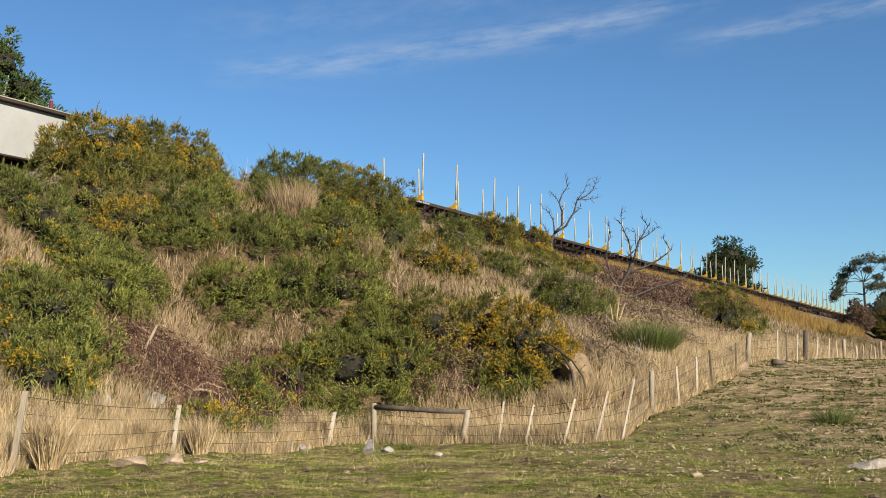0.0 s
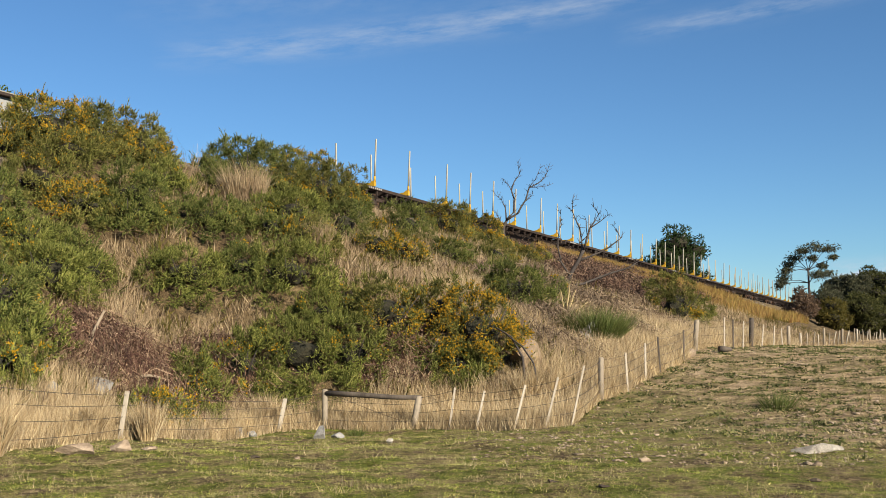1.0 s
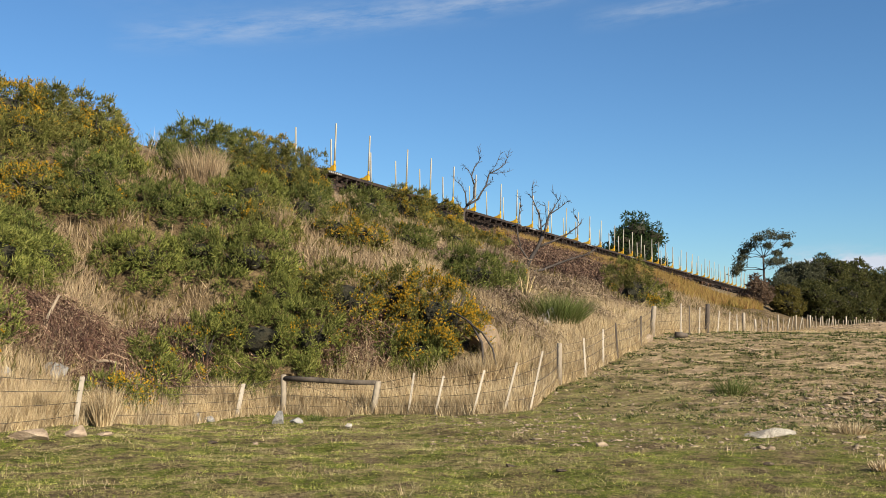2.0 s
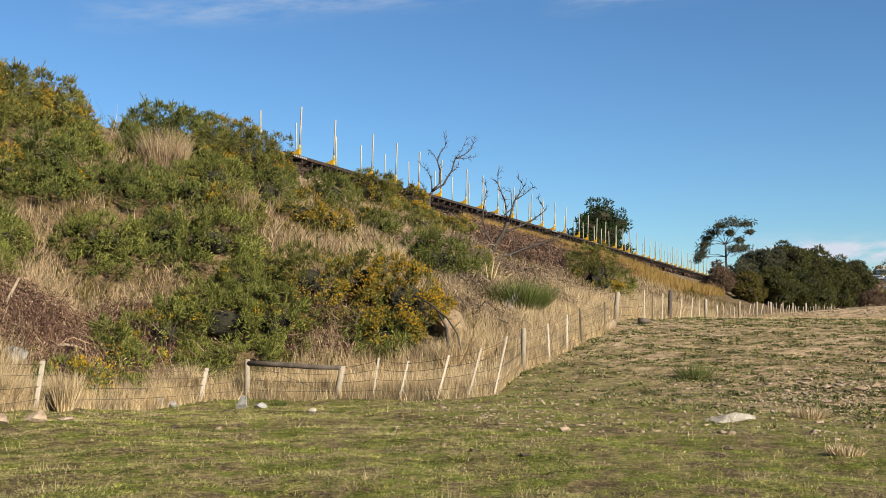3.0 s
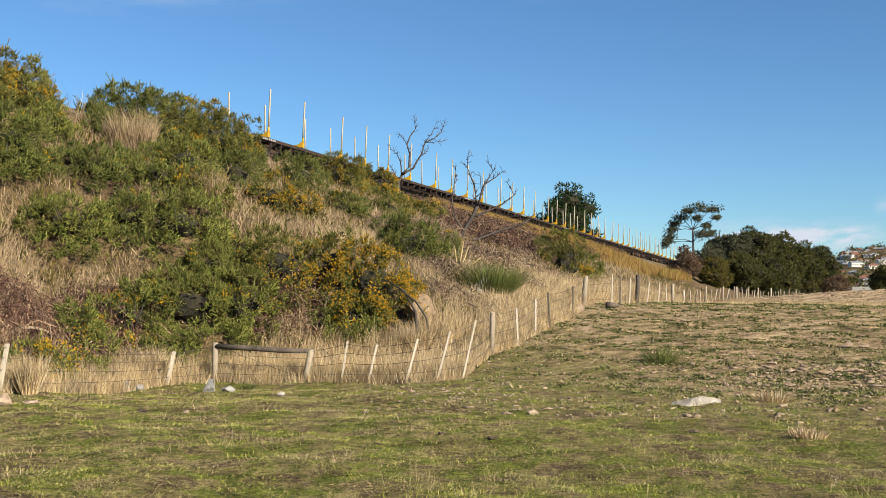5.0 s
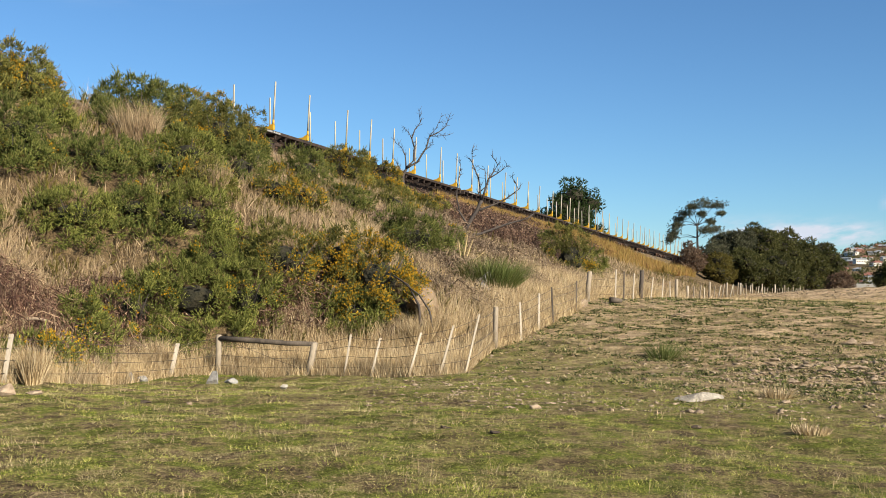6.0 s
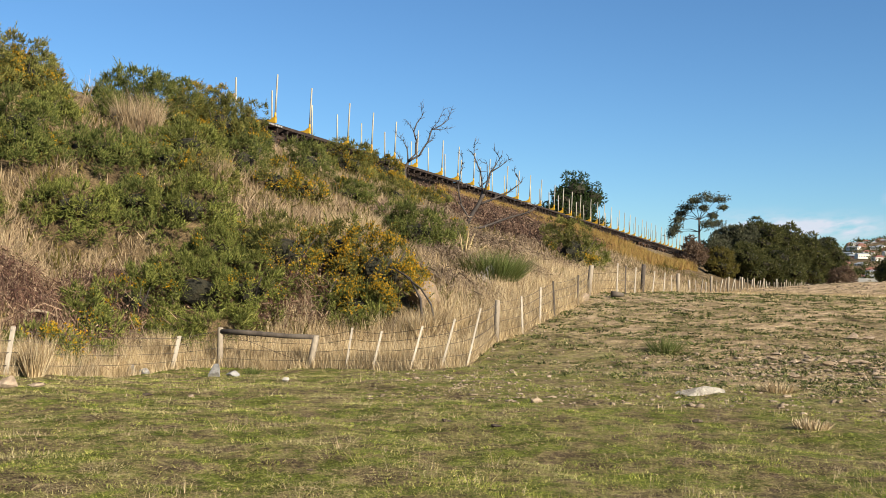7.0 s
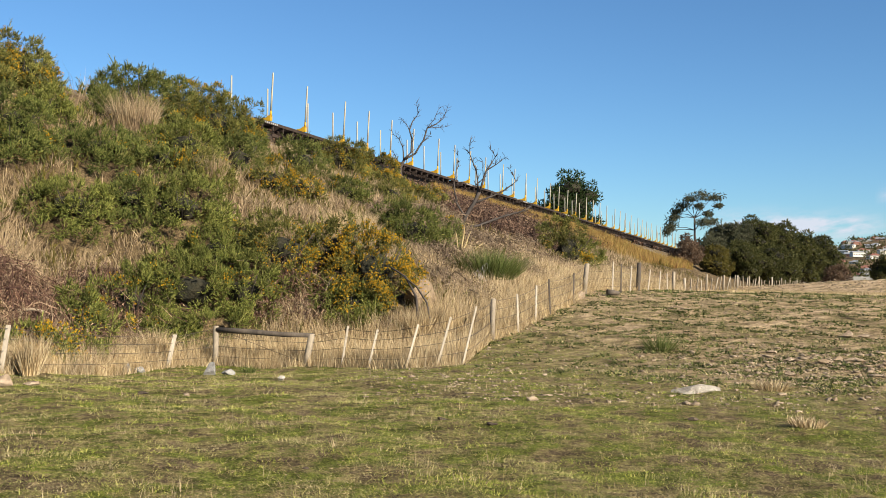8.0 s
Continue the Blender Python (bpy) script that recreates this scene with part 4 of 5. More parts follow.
def tail_marker():
    base = thing("tail_marker", along(TAIL + 0.45), "dark red end-of-train marker standing on the last wagon", "signal lamp")
    M["darkred"] = worn("dark_red_paint", ((0.3, (0.10, 0.018, 0.016)), (0.7, (0.16, 0.03, 0.025))), 4, 0.6)
    bm = bmesh.new()
    box(bm, 0, -0.5, 0.32, 0.22, 0.24, 0.46, 0.03)
    body = part("case", bm, M["darkred"], base)
    bm = bmesh.new()
    tube(bm, [(0, -0.5, 0.55), (0, -0.5, 0.72)], [0.06, 0.05], 8)
    part("lamp_head", bm, M["steel"], body)
    bm = bmesh.new()
    box(bm, 0, -0.5, 0.04, 0.12, 0.30, 0.13)
    part("bracket", bm, M["steel"], base)


tail_marker()


# ---------------------------------------------------------------- fence
def wire_run(bm, a, b, r=0.006):
    a, b = Vector(a), Vector(b)
    n = max(2, int((b - a).length / 0.8))
    sag = 0.03 * (b - a).length / 3
    tube(bm, [a.lerp(b, k / n) + Vector((0, 0, -sag * 4 * (k / n) * (1 - k / n))) for k in range(n + 1)], [r] * (n + 1), 4, False)


def fence_post(parent, name, mat, x, y, h, r, lean, label="", split=False):
    z = land_at(x, y)
    bm = bmesh.new()
    top = Vector((x + lean * h, y, z + h))
    if split:
        box(bm, 0, 0, h / 2 - 0.1, r * 2.2, r * 1.2, h + 0.2, 0.006)
        m = pose(x, y, z) @ Matrix.Shear("XY", 4, (lean, 0))
        bmesh.ops.transform(bm, matrix=m, verts=bm.verts)
    else:
        bend = rng.uniform(-0.012, 0.012)
        tube(bm, [(x - lean * 0.2, y, z - 0.2), (x + lean * h * 0.5 + bend, y, z + h * 0.5), tuple(top - Vector((0, 0, 0.02))), tuple(top)], [r * 1.05, r, r * 0.95, r * 0.75], 9)
    part(name, bm, mat, parent, label)
    return (Vector((x, y, z)), top)


def near_fence():
    base = thing("wire_fence", Matrix.Identity(4), "old post-and-wire fence with leaning battens and strainer", "fence")
    row = (
        ("post", "post", -6.36, 15.06, 1.18, 0.040, 0.14, True), ("post", "palepost", -5.46, 20.49, 0.95, 0.040, 0.13, True),
        ("post", "palepost", -2.95, 25.68, 0.80, 0.045, 0.19, True), ("strainer_post", "post", -1.85, 26.13, 0.98, 0.075, 0.0, False),
        ("strainer_post", "post", 0.38, 25.30, 0.80, 0.085, 0.18, False),
        ("batten", "palepost", 1.23, 24.57, 1.0, 0.026, 0.14, True), ("batten", "palepost", 1.82, 23.83, 0.90, 0.026, 0.22, True),
        ("batten", "palepost", 2.60, 22.90, 1.0, 0.024, 0.26, True), ("batten", "palepost", 3.31, 22.90, 1.12, 0.024, 0.26, True),
        ("batten", "palepost", 3.95, 23.20, 1.35, 0.022, 0.22, True), ("post", "post", 5.53, 27.70, 1.15, 0.075, 0.01, False),
        ("batten", "palepost", 6.41, 28.33, 1.08, 0.026, -0.05, True), ("batten", "palepost", 7.35, 30.12, 1.10, 0.028, 0.0, True),
        ("batten", "darkpost", 8.01, 30.93, 1.12, 0.024, -0.06, True), ("batten", "darkpost", 9.58, 33.87, 1.05, 0.024, 0.0, True),
        ("post", "post", 10.89, 37.03, 1.15, 0.095, 0.08, False),
        ("batten", "palepost", 11.84, 36.60, 1.18, 0.024, 0.02, True), ("batten", "darkpost", 12.6, 37.9, 1.12, 0.024, 0.01, True),
        ("batten", "palepost", 13.9, 40.6, 1.1, 0.026, 0.04, True), ("post", "darkpost", 15.55, 44.40, 1.30, 0.10, 0.05, False),
        ("batten", "palepost", 16.8, 46.5, 1.05, 0.026, 0.10, True), ("batten", "palepost", 18.1, 48.5, 1.05, 0.026, 0.06, True),
        ("batten", "palepost", 19.6, 51.3, 1.05, 0.026, -0.03, True), ("post", "post", 21.0, 54.10, 1.25, 0.10, 0.02, False),
    )
    tops = []
    for name, mat, x, y, h, r, lean, split in row:
        tops.append(fence_post(base, name, M[mat], x, y, h, r, lean, split=split))
    for f in (0.22, 0.48, 0.72, 0.93):
        for (a0, a1), (b0, b1) in zip(tops, tops[1:]):
            if tops[3][0] in (a0,) and f > 0.8:
                continue
            bm = bmesh.new()
            wire_run(bm, a0.lerp(a1, f), b0.lerp(b1, f))
            part("wire", bm, M["wire"], base)
    # the rail between the strainer posts, and its stay wire
    bm = bmesh.new()
    a, b = tops[3][1] + Vector((0.02, -0.02, -0.10)), tops[4][1] + Vector((0.0, -0.02, -0.07))
    tube(bm, [a, a.lerp(b, 0.33) + Vector((0, 0, 0.01)), a.lerp(b, 0.7), b + Vector((0.03, 0, 0.03))], [0.070, 0.068, 0.062, 0.058], 9)
    part("brace_rail", bm, M["darkpost"], base, "weathered dark timber brace rail")
    bm = bmesh.new()
    wire_run(bm, a + Vector((0, 0, 0.05)), tops[4][0] + Vector((-0.05, 0, 0.1)))
    part("stay_wire", bm, M["wire"], base)


near_fence()


def far_fence():
    base = thing("far_fence", Matrix.Identity(4), "long grey fence of crooked timber posts and battens across the field", "fence")
    prev = None
    s = 63.0
    k = 0
    while s < 190:
        n = 9.6 - 0.05 * (s - 63) * (0.4 if s < 110 else 0.55)
        x, y = xy(s, n)
        big = k % 4 == 0
        cur = fence_post(base, "post" if big else "batten", M["post" if k % 3 else "palepost"], x, y, rng.uniform(1.0, 1.3) if big else rng.uniform(0.85, 1.1), 0.075 if big else 0.04, rng.uniform(-0.12, 0.25) if not big else rng.uniform(-0.03, 0.05))
        if prev:
            for f in (0.45, 0.85):
                bm = bmesh.new()
                wire_run(bm, prev[0].lerp(prev[1], f), cur[0].lerp(cur[1], f), 0.008)
                part("wire", bm, M["wire"], base)
        prev = cur
        s += 2.1 if s < 110 else 2.7
        k += 1


far_fence()


# ---------------------------------------------------------------- stones
def rock_mesh(name, sx, sy, sz, seed, mat, flat=0.0, sub=3):
    bm = bmesh.new()
    bmesh.ops.create_icosphere(bm, subdivisions=sub, radius=1.0)
    for v in bm.verts:
        d = v.co.copy()
        o = Vector((seed * 3.1, seed * 1.7, -seed))
        f = 1 + 0.30 * noise.noise(d * 1.1 + o) + 0.16 * noise.noise(d * 2.6 + o) + 0.09 * noise.noise(d * 5.5 + o) + 0.05 * noise.noise(d * 13 + o)
        # chipped faces
        p = d * f
        for j in range(8):
            c = Vector((math.sin(seed * 2 + j * 2.4), math.cos(seed * 1.3 + j * 1.9), math.sin(seed + j * 1.1) * 0.8)).normalized()
            over = p.dot(c) - 0.46
            if over > 0:
                p -= c * over * 0.92
        v.co = (p.x * sx / 2, p.y * sy / 2, p.z * sz / 2)
    me = bpy.data.meshes.new(name)
    bm.to_mesh(me)
    bm.free()
    me.materials.append(mat)
    return me


M["greystone"] = worn("grey_stone", ((0.25, (0.14, 0.135, 0.125)), (0.5, (0.24, 0.23, 0.21)), (0.75, (0.36, 0.34, 0.31))), 3.0, 0.9, fine=20, relief=0.8, depth=0.03)
M["tanstone"] = worn("tan_stone", ((0.25, (0.13, 0.092, 0.056)), (0.55, (0.23, 0.165, 0.102)), (0.75, (0.31, 0.235, 0.150))), 2.0, 0.9, fine=16, relief=0.6, depth=0.03)
M["whitestone"] = worn("white_stone", ((0.3, (0.40, 0.35, 0.28)), (0.7, (0.56, 0.51, 0.43))), 5.0, 0.85, fine=25, relief=0.5)


M["slabstone"] = worn("pale_slab_stone", ((0.25, (0.20, 0.17, 0.13)), (0.5, (0.34, 0.30, 0.24)), (0.75, (0.46, 0.42, 0.34))), 6.0, 0.92, fine=30, relief=1.0, depth=0.04)


def stone(x, y, sx, sy, sz, seed, mat, label, name="stone", sink=0.3, turn=0.0):
    ob = new(name, rock_mesh(name, sx, sy, sz, seed, M[mat], sub=4))
    ob.matrix_world = pose(x, y, land_at(x, y) + sz * (0.5 - sink), 0, 0, turn)
    return tagged(ob, label, "stone")


stone(3.70, 29.4, 1.5, 1.2, 1.15, 4.6, "tanstone", "large weathered tan boulder half hidden in dry grass", "boulder", 0.34, 20)
stone(6.3, 33.9, 0.9, 0.8, 0.95, 2.0, "greystone", "pale grey boulder under a green tussock", "boulder", 0.25)
stone(-6.9, 24.0, 0.75, 0.6, 0.7, 3.0, "greystone", "grey boulder under dead bramble", "boulder", 0.3)
stone(-5.7, 25.9, 0.6, 0.5, 0.7, 4.0, "greystone", "grey boulder under dead bramble", "boulder", 0.3)
stone(-7.6, 22.9, 0.5, 0.5, 0.5, 14.0, "greystone", "small grey boulder behind the fence", "boulder", 0.3)
stone(-4.75, 15.7, 0.75, 0.4, 0.22, 5.0, "stone", "flat layered stone slab lying at the fence", "stone_slab", 0.3, 8)
stone(-4.25, 16.0, 0.5, 0.35, 0.26, 6.0, "stone", "flat layered stone slab lying at the fence", "stone_slab", 0.3, -6)
stone(-3.85, 16.1, 0.35, 0.22, 0.12, 7.0, "stone", "small flat stone beside a slab")
stone(-0.14, 20.15, 0.19, 0.16, 0.17, 8.0, "whitestone", "small white stone lying in short grass", sink=0.2)
stone(-1.75, 23.4, 0.42, 0.40, 0.42, 9.0, "greystone", "rough grey stone leaning against the strainer post", sink=0.25, turn=25)
stone(-1.35, 23.0, 0.42, 0.3, 0.18, 10.0, "greystone", "low grey stone beside the strainer post", sink=0.3)
stone(-3.75, 24.6, 0.28, 0.26, 0.34, 11.0, "greystone", "pale pointed stone at the fence line", sink=0.25)
stone(-3.45, 24.7, 0.34, 0.22, 0.22, 12.0, "greystone", "broken grey stone at the fence line", sink=0.25)
stone(6.42, 15.45, 1.15, 0.62, 0.22, 13.0, "slabstone", "broad flat pale stone slab sunk in grass", "stone_slab", 0.42, -14)
stone(14.45, 24.8, 0.52, 0.35, 0.24, 15.0, "stone", "squared tan stone block lying on bare soil", "stone_block", 0.2, 10)
stone(14.95, 24.9, 0.45, 0.35, 0.16, 16.0, "stone", "flat tan stone beside a squared block")
stone(10.2, 35.5, 0.7, 0.5, 0.45, 17.0, "stone", "tan stone among sticks at the fence", "boulder", 0.3)
stone(9.1, 19.3, 0.20, 0.15, 0.11, 18.0, "stone", "small tan stone on bare soil")
stone(12.0, 20.4, 0.50, 0.30, 0.14, 19.0, "stone", "tan stone on bare rubbly soil")
stone(11.1, 22.3, 0.40, 0.25, 0.13, 20.0, "stone", "tan stone on bare rubbly soil")
stone(8.0, 14.1, 0.13, 0.1, 0.09, 21.0, "tanstone", "small tan stone in short grass")


def clod(x, y, w, label="dark crumbly clod lying in short grass"):
    ob = new("clod", rock_mesh("clod", w, w * 0.7, w * 0.26, x * 1.7 + y, M["soil"], sub=3))
    ob.matrix_world = pose(x, y, land_at(x, y) + w * 0.05, 0, 0, x * 70)
    return tagged(ob, label, "clod")


M["earth"] = worn("dry_earth", ((0.3, (0.13, 0.095, 0.062)), (0.7, (0.36, 0.275, 0.185))), 5.0, 0.95, fine=30, relief=1.0)
M["soil"] = worn("dark_soil", ((0.3, (0.045, 0.032, 0.022)), (0.7, (0.11, 0.08, 0.055))), 8.0, 0.95, fine=40, relief=1.0)
clod(1.85, 12.31, 0.20)
clod(2.38, 11.86, 0.22)
clod(5.13, 12.49, 0.30)
clod(-2.21, 16.05, 0.28)
clod(0.16, 9.25, 0.09)
clod(1.78, 22.9, 0.16, "dark clod at the foot of a fence batten")
stone(11.28, 20.27, 0.46, 0.30, 0.17, 31.0, "tanstone", "reddish-tan rock on a rubble heap")
stone(11.75, 20.6, 0.40, 0.28, 0.15, 32.0, "tanstone", "reddish-tan rock on a rubble heap")
stone(10.8, 20.9, 0.34, 0.22, 0.13, 33.0, "stone", "tan rock on a rubble heap")
stone(12.4, 19.5, 0.55, 0.34, 0.2, 34.0, "tanstone", "broad tan rock beside a rubble heap")
stone(9.71, 18.73, 0.3, 0.2, 0.14, 35.0, "stone", "flat tan rock on bare soil")
stone(-1.54, 15.9, 0.12, 0.10, 0.07, 36.0, "stone", "small tan stone in short grass")


def rubble(name, label, mat, total, sizes, flat):
    """Loose stones or clods, too many to count, on the bare ground."""
    protos = []
    for k in range(6):
        me = rock_mesh("proto", 1, 1, 0.6, 30 + k * 1.37, mat, sub=1)
        V = np.array([v.co for v in me.vertices])
        V = np.clip(V * 1.35, -0.40, 0.42) + rng.normal(size=V.shape) * 0.07
        T = np.array([p.vertices[:] for p in me.polygons])
        protos.append((V, T))
        bpy.data.meshes.remove(me)
    Vs, Ts, base = [], [], 0
    count = 0
    while count < total:
        d, a = 13 * (62 / 13) ** rng.random(), radians(rng.uniform(4, 36))
        x, y = d * math.sin(a), d * math.cos(a)
        s, n = sn(x, y)
        heap = math.exp(-((x - 11.5) / 3.4) ** 2 - ((y - 20.3) / 3.0) ** 2)
        u = x * math.sin(radians(25)) + y * math.cos(radians(25))
        if n > toe_n(s) - 0.3 or u < 14.5 or rng.random() > 0.22 + 0.78 * heap:
            continue
        V, T = protos[rng.integers(6)]
        sz = float(np.clip(rng.gamma(1.2, sizes), 0.020, 0.15)) * (1 + 0.6 * heap)
        t = rng.uniform(0, 6.28)
        R = np.array([[math.cos(t), -math.sin(t), 0], [math.sin(t), math.cos(t), 0], [0, 0, 1]])
        Vs.append((V * sz * rng.uniform(0.6, 1.5, 3) * np.array([1, 1, flat])) @ R.T + np.array([x, y, land_at(x, y) + sz * 0.10]))
        Ts.append(T + base)
        base += len(V)
        count += 1
    for _ in range(260):
        x, y = 41 + rng.normal() * 6, 66 + rng.normal() * 8
        V, T = protos[rng.integers(6)]
        sz = rng.uniform(0.06, 0.22)
        Vs.append(V * sz * rng.uniform(0.6, 1.5, 3) + np.array([x, y, land_at(x, y) + sz * 0.1]))
        Ts.append(T + base)
        base += len(V)
    tagged(new(name, fast_mesh(name, np.concatenate(Vs), np.concatenate(Ts), mat)), label, "rubble", kind="stuff")


rubble("rubble", "loose tan stones scattered over bare soil", M["stone"], 6500, 0.019, 0.6)
rubble("soil_crumbs", "dry crumbly earth clods scattered over bare soil", M["earth"], 5200, 0.030, 0.5)


def stick(x, y, pts, r, mat, label, name="stick"):
    bm = bmesh.new()
    m = len(pts)
    tube(bm, pts, [r * (1 - 0.5 * k / (m - 1)) for k in range(m)], 7)
    me = bpy.data.meshes.new(name)
    bm.to_mesh(me)
    bm.free()
    me.materials.append(M[mat])
    ob = new(name, me)
    ob.matrix_world = pose(x, y, land_at(x, y))
    return tagged(ob, label, "dead wood")


stick(-6.2, 24.9, [(-0.35, 0, -0.1), (-0.32, 0, 0.32), (-0.1, 0, 0.48), (0.25, 0, 0.50), (0.5, 0, 0.45)], 0.065, "deadwood", "curved pale dead branch arching out of bramble", "branch")
stick(-7.6, 25.2, [(0, 0, 0.0), (0.15, 0, 0.5), (0.42, 0.05, 1.1)], 0.06, "deadwood", "straight pale broken branch leaning in bramble", "branch")
stick(3.0, 28.6, [(0.55, -0.3, -0.1), (0.45, -0.35, 0.7), (0.15, -0.3, 1.25), (-0.25, -0.2, 1.5)], 0.045, "bark", "dark drooping dead branch over the boulder", "branch")
stick(3.15, 28.5, [(0.75, -0.3, -0.1), (0.6, -0.35, 0.6), (0.3, -0.3, 1.05), (-0.1, -0.2, 1.35)], 0.035, "bark", "dark drooping dead branch over the boulder", "branch")
stick(12.3, 31.2, [(-0.35, 0, 0.03), (-0.1, 0, 0.12), (0.15, 0, 0.06), (0.4, 0, 0.05)], 0.03, "deadwood", "pale dry stick lying on the paddock", "stick")
stick(0.9, 28.9, [(-0.3, 0, 0.1), (0, 0, 0.3), (0.25, 0, 0.75)], 0.05, "deadwood", "pale split branch in dead canes", "branch")
stick(11.7, 36.1, [(-0.22, 0, 0.12), (0.0, 0, 0.13), (0.24, 0, 0.11)], 0.13, "darkpost", "short dark log lying beside the fence", "log")


def tussock(x, y, w, h, n, mat, label, lean=0.5):
    """A sheaf of long blades fanning out of one root."""
    base = thing("grass_tussock", pose(x, y, land_at(x, y)), label, "tussock")
    n = int(n * 1.7)
    a, r = rng.uniform(0, 6.283, n), np.sqrt(rng.random(n)) * w * 0.28
    P = np.stack([r * np.cos(a), r * np.sin(a), -0.03 * np.ones(n)], 1)
    D = unit(np.stack([np.cos(a) * lean * r / (w * 0.28) + rng.normal(size=n) * 0.15, np.sin(a) * lean * r / (w * 0.28) + rng.normal(size=n) * 0.15, np.ones(n)], 1))
    V, T = blades(P, D, h * rng.uniform(0.55, 1.1, n), 0.007 * rng.uniform(0.6, 1.3, n), 0.3)
    tagged(part("sheaf", fast_mesh("sheaf", V, T, M[mat]), None, base), kind="stuff")
    return base


tussock(-7.75, 38.07, 0.9, 1.3, 14, "greygrass", "thin dry weed stalks standing on the crest", 0.5)
tussock(6.75, 34.6, 3.0, 1.25, 1500, "tussock", "broad green tussock above a pale boulder", 1.1)
tussock(7.85, 15.75, 0.9, 0.26, 200, "straw", "pale dry grass tuft standing in the paddock", 1.2)
tussock(3.5, 28.2, 1.3, 0.75, 420, "straw", "pale dry grass standing before a tan boulder", 0.6)
tussock(4.3, 28.5, 1.2, 0.7, 360, "straw", "pale dry grass standing before a tan boulder", 0.6)
tussock(-0.95, 24.4, 0.5, 0.22, 90, "tussock", "small dark weed beside the strainer post", 0.9)
tussock(6.3, 11.7, 0.7, 0.16, 150, "straw", "pale dry grass tuft standing in the paddock", 0.6)
tussock(8.95, 23.8, 1.3, 0.55, 150, "tussock", "wiry green weed standing on the paddock", 1.1)
tussock(-6.0, 15.5, 0.55, 1.05, 420, "straw", "tall pale dry grass clump at a fence post", 0.3)
tussock(-5.0, 20.8, 0.6, 0.9, 380, "straw", "tall pale dry grass clump at the fence", 0.3)
tussock(-5.9, 19.9, 0.6, 0.9, 380, "straw", "tall pale dry grass clump at the fence", 0.3)
tussock(-3.35, 26.2, 0.7, 0.95, 380, "straw", "tall pale dry grass clump at the fence", 0.3)
tussock(-2.6, 32.9, 1.1, 1.1, 420, "greygrass", "bleached dry stems standing on the slope", 0.4)
tussock(-5.35, 35.2, 2.2, 1.55, 700, "greygrass", "bleached dry stems standing before a gorse bush", 0.35)
tussock(1.2, 33.6, 1.6, 0.7, 520, "straw", "pale dry grass tuft on the slope", 0.5)
tussock(2.2, 34.4, 1.6, 0.7, 520, "straw", "pale dry grass tuft on the slope", 0.5)
tussock(-0.4, 46.5, 1.2, 0.8, 300, "straw", "pale dry grass tuft near the crest", 0.6)
tussock(-4.5, 36.6, 1.2, 0.8, 300, "straw", "pale dry grass tuft near the crest", 0.6)


# ---------------------------------------------------------------- trees beyond
def leaf_cloud(lobes, n, size, needles=3):
    P, D = shell_points(lobes, n)
    D = unit(D + rng.normal(size=D.shape) * 0.6 + np.array([0, 0, 0.2]))
    return sprays(P, D, size * rng.uniform(0.6, 1.4, len(P)), needles, 0.7, 0.16)


def tree(name, x, y, h, w, label, leaf, crown_from=0.25, leaves=3770, size=0.36, lobes_n=9, core=True, seed=0):
    z = land_at(x, y)
    base = thing(name, pose(x, y, z), label, "tree")
    lob = []
    ch = h * (1 - crown_from)
    for k in range(lobes_n):
        a, t = k * 2.4 + seed, (k + 0.5) / lobes_n
        rr = w * 0.30 * math.sqrt(max(0.05, 1 - (2 * t - 0.85) ** 2)) * rng.uniform(0.5, 1.15)
        zz = h * crown_from + ch * (0.12 + 0.78 * t)
        q = rng.uniform(0.14, 0.25) * w
        lob.append((np.array([math.cos(a) * rr, math.sin(a) * rr, zz]), np.array([q, q, q * rng.uniform(0.5, 0.75)])))
        for _ in range(3):
            e = unit(rng.normal(size=3)) * q * 0.85 + np.array([0, 0, q * 0.2])
            lob.append((lob[-1][0] * 0 + np.array([math.cos(a) * rr, math.sin(a) * rr, zz]) + e, np.array([q, q, q * 0.7]) * rng.uniform(0.3, 0.5)))
    bm = bmesh.new()
    tube(bm, [(0, 0, -0.3), (0.05 * h * 0.3, 0, h * 0.3), (0, 0.02 * h, h * 0.6), (0.02 * h, 0, h * 0.85)], [h * 0.028, h * 0.022, h * 0.014, h * 0.005], 8)
    part("trunk", bm, M["bark"], base)
    bm = bmesh.new()
    for c, r in lob:
        c = Vector(c)
        s0 = Vector((0, 0, max(h * 0.12, c.z - h * 0.25)))
        tube(bm, [s0, s0.lerp(c, 0.55) + Vector((0, 0, -0.03 * h)), c], [h * 0.012, h * 0.008, h * 0.003], 5)
    part("branchwork", bm, M["limb"], base)
    V, T = leaf_cloud(lob, leaves, size)
    crown = part("crown", fast_mesh("crown", V, T, M[leaf]), None, base)
    if core:
        # dark filler cores: the crown's inner shade is painted into them
        part("crown_shade_core", core_mesh("crown_shade_core", lob[::4], M["core"], 0.74), None, crown)
    return base


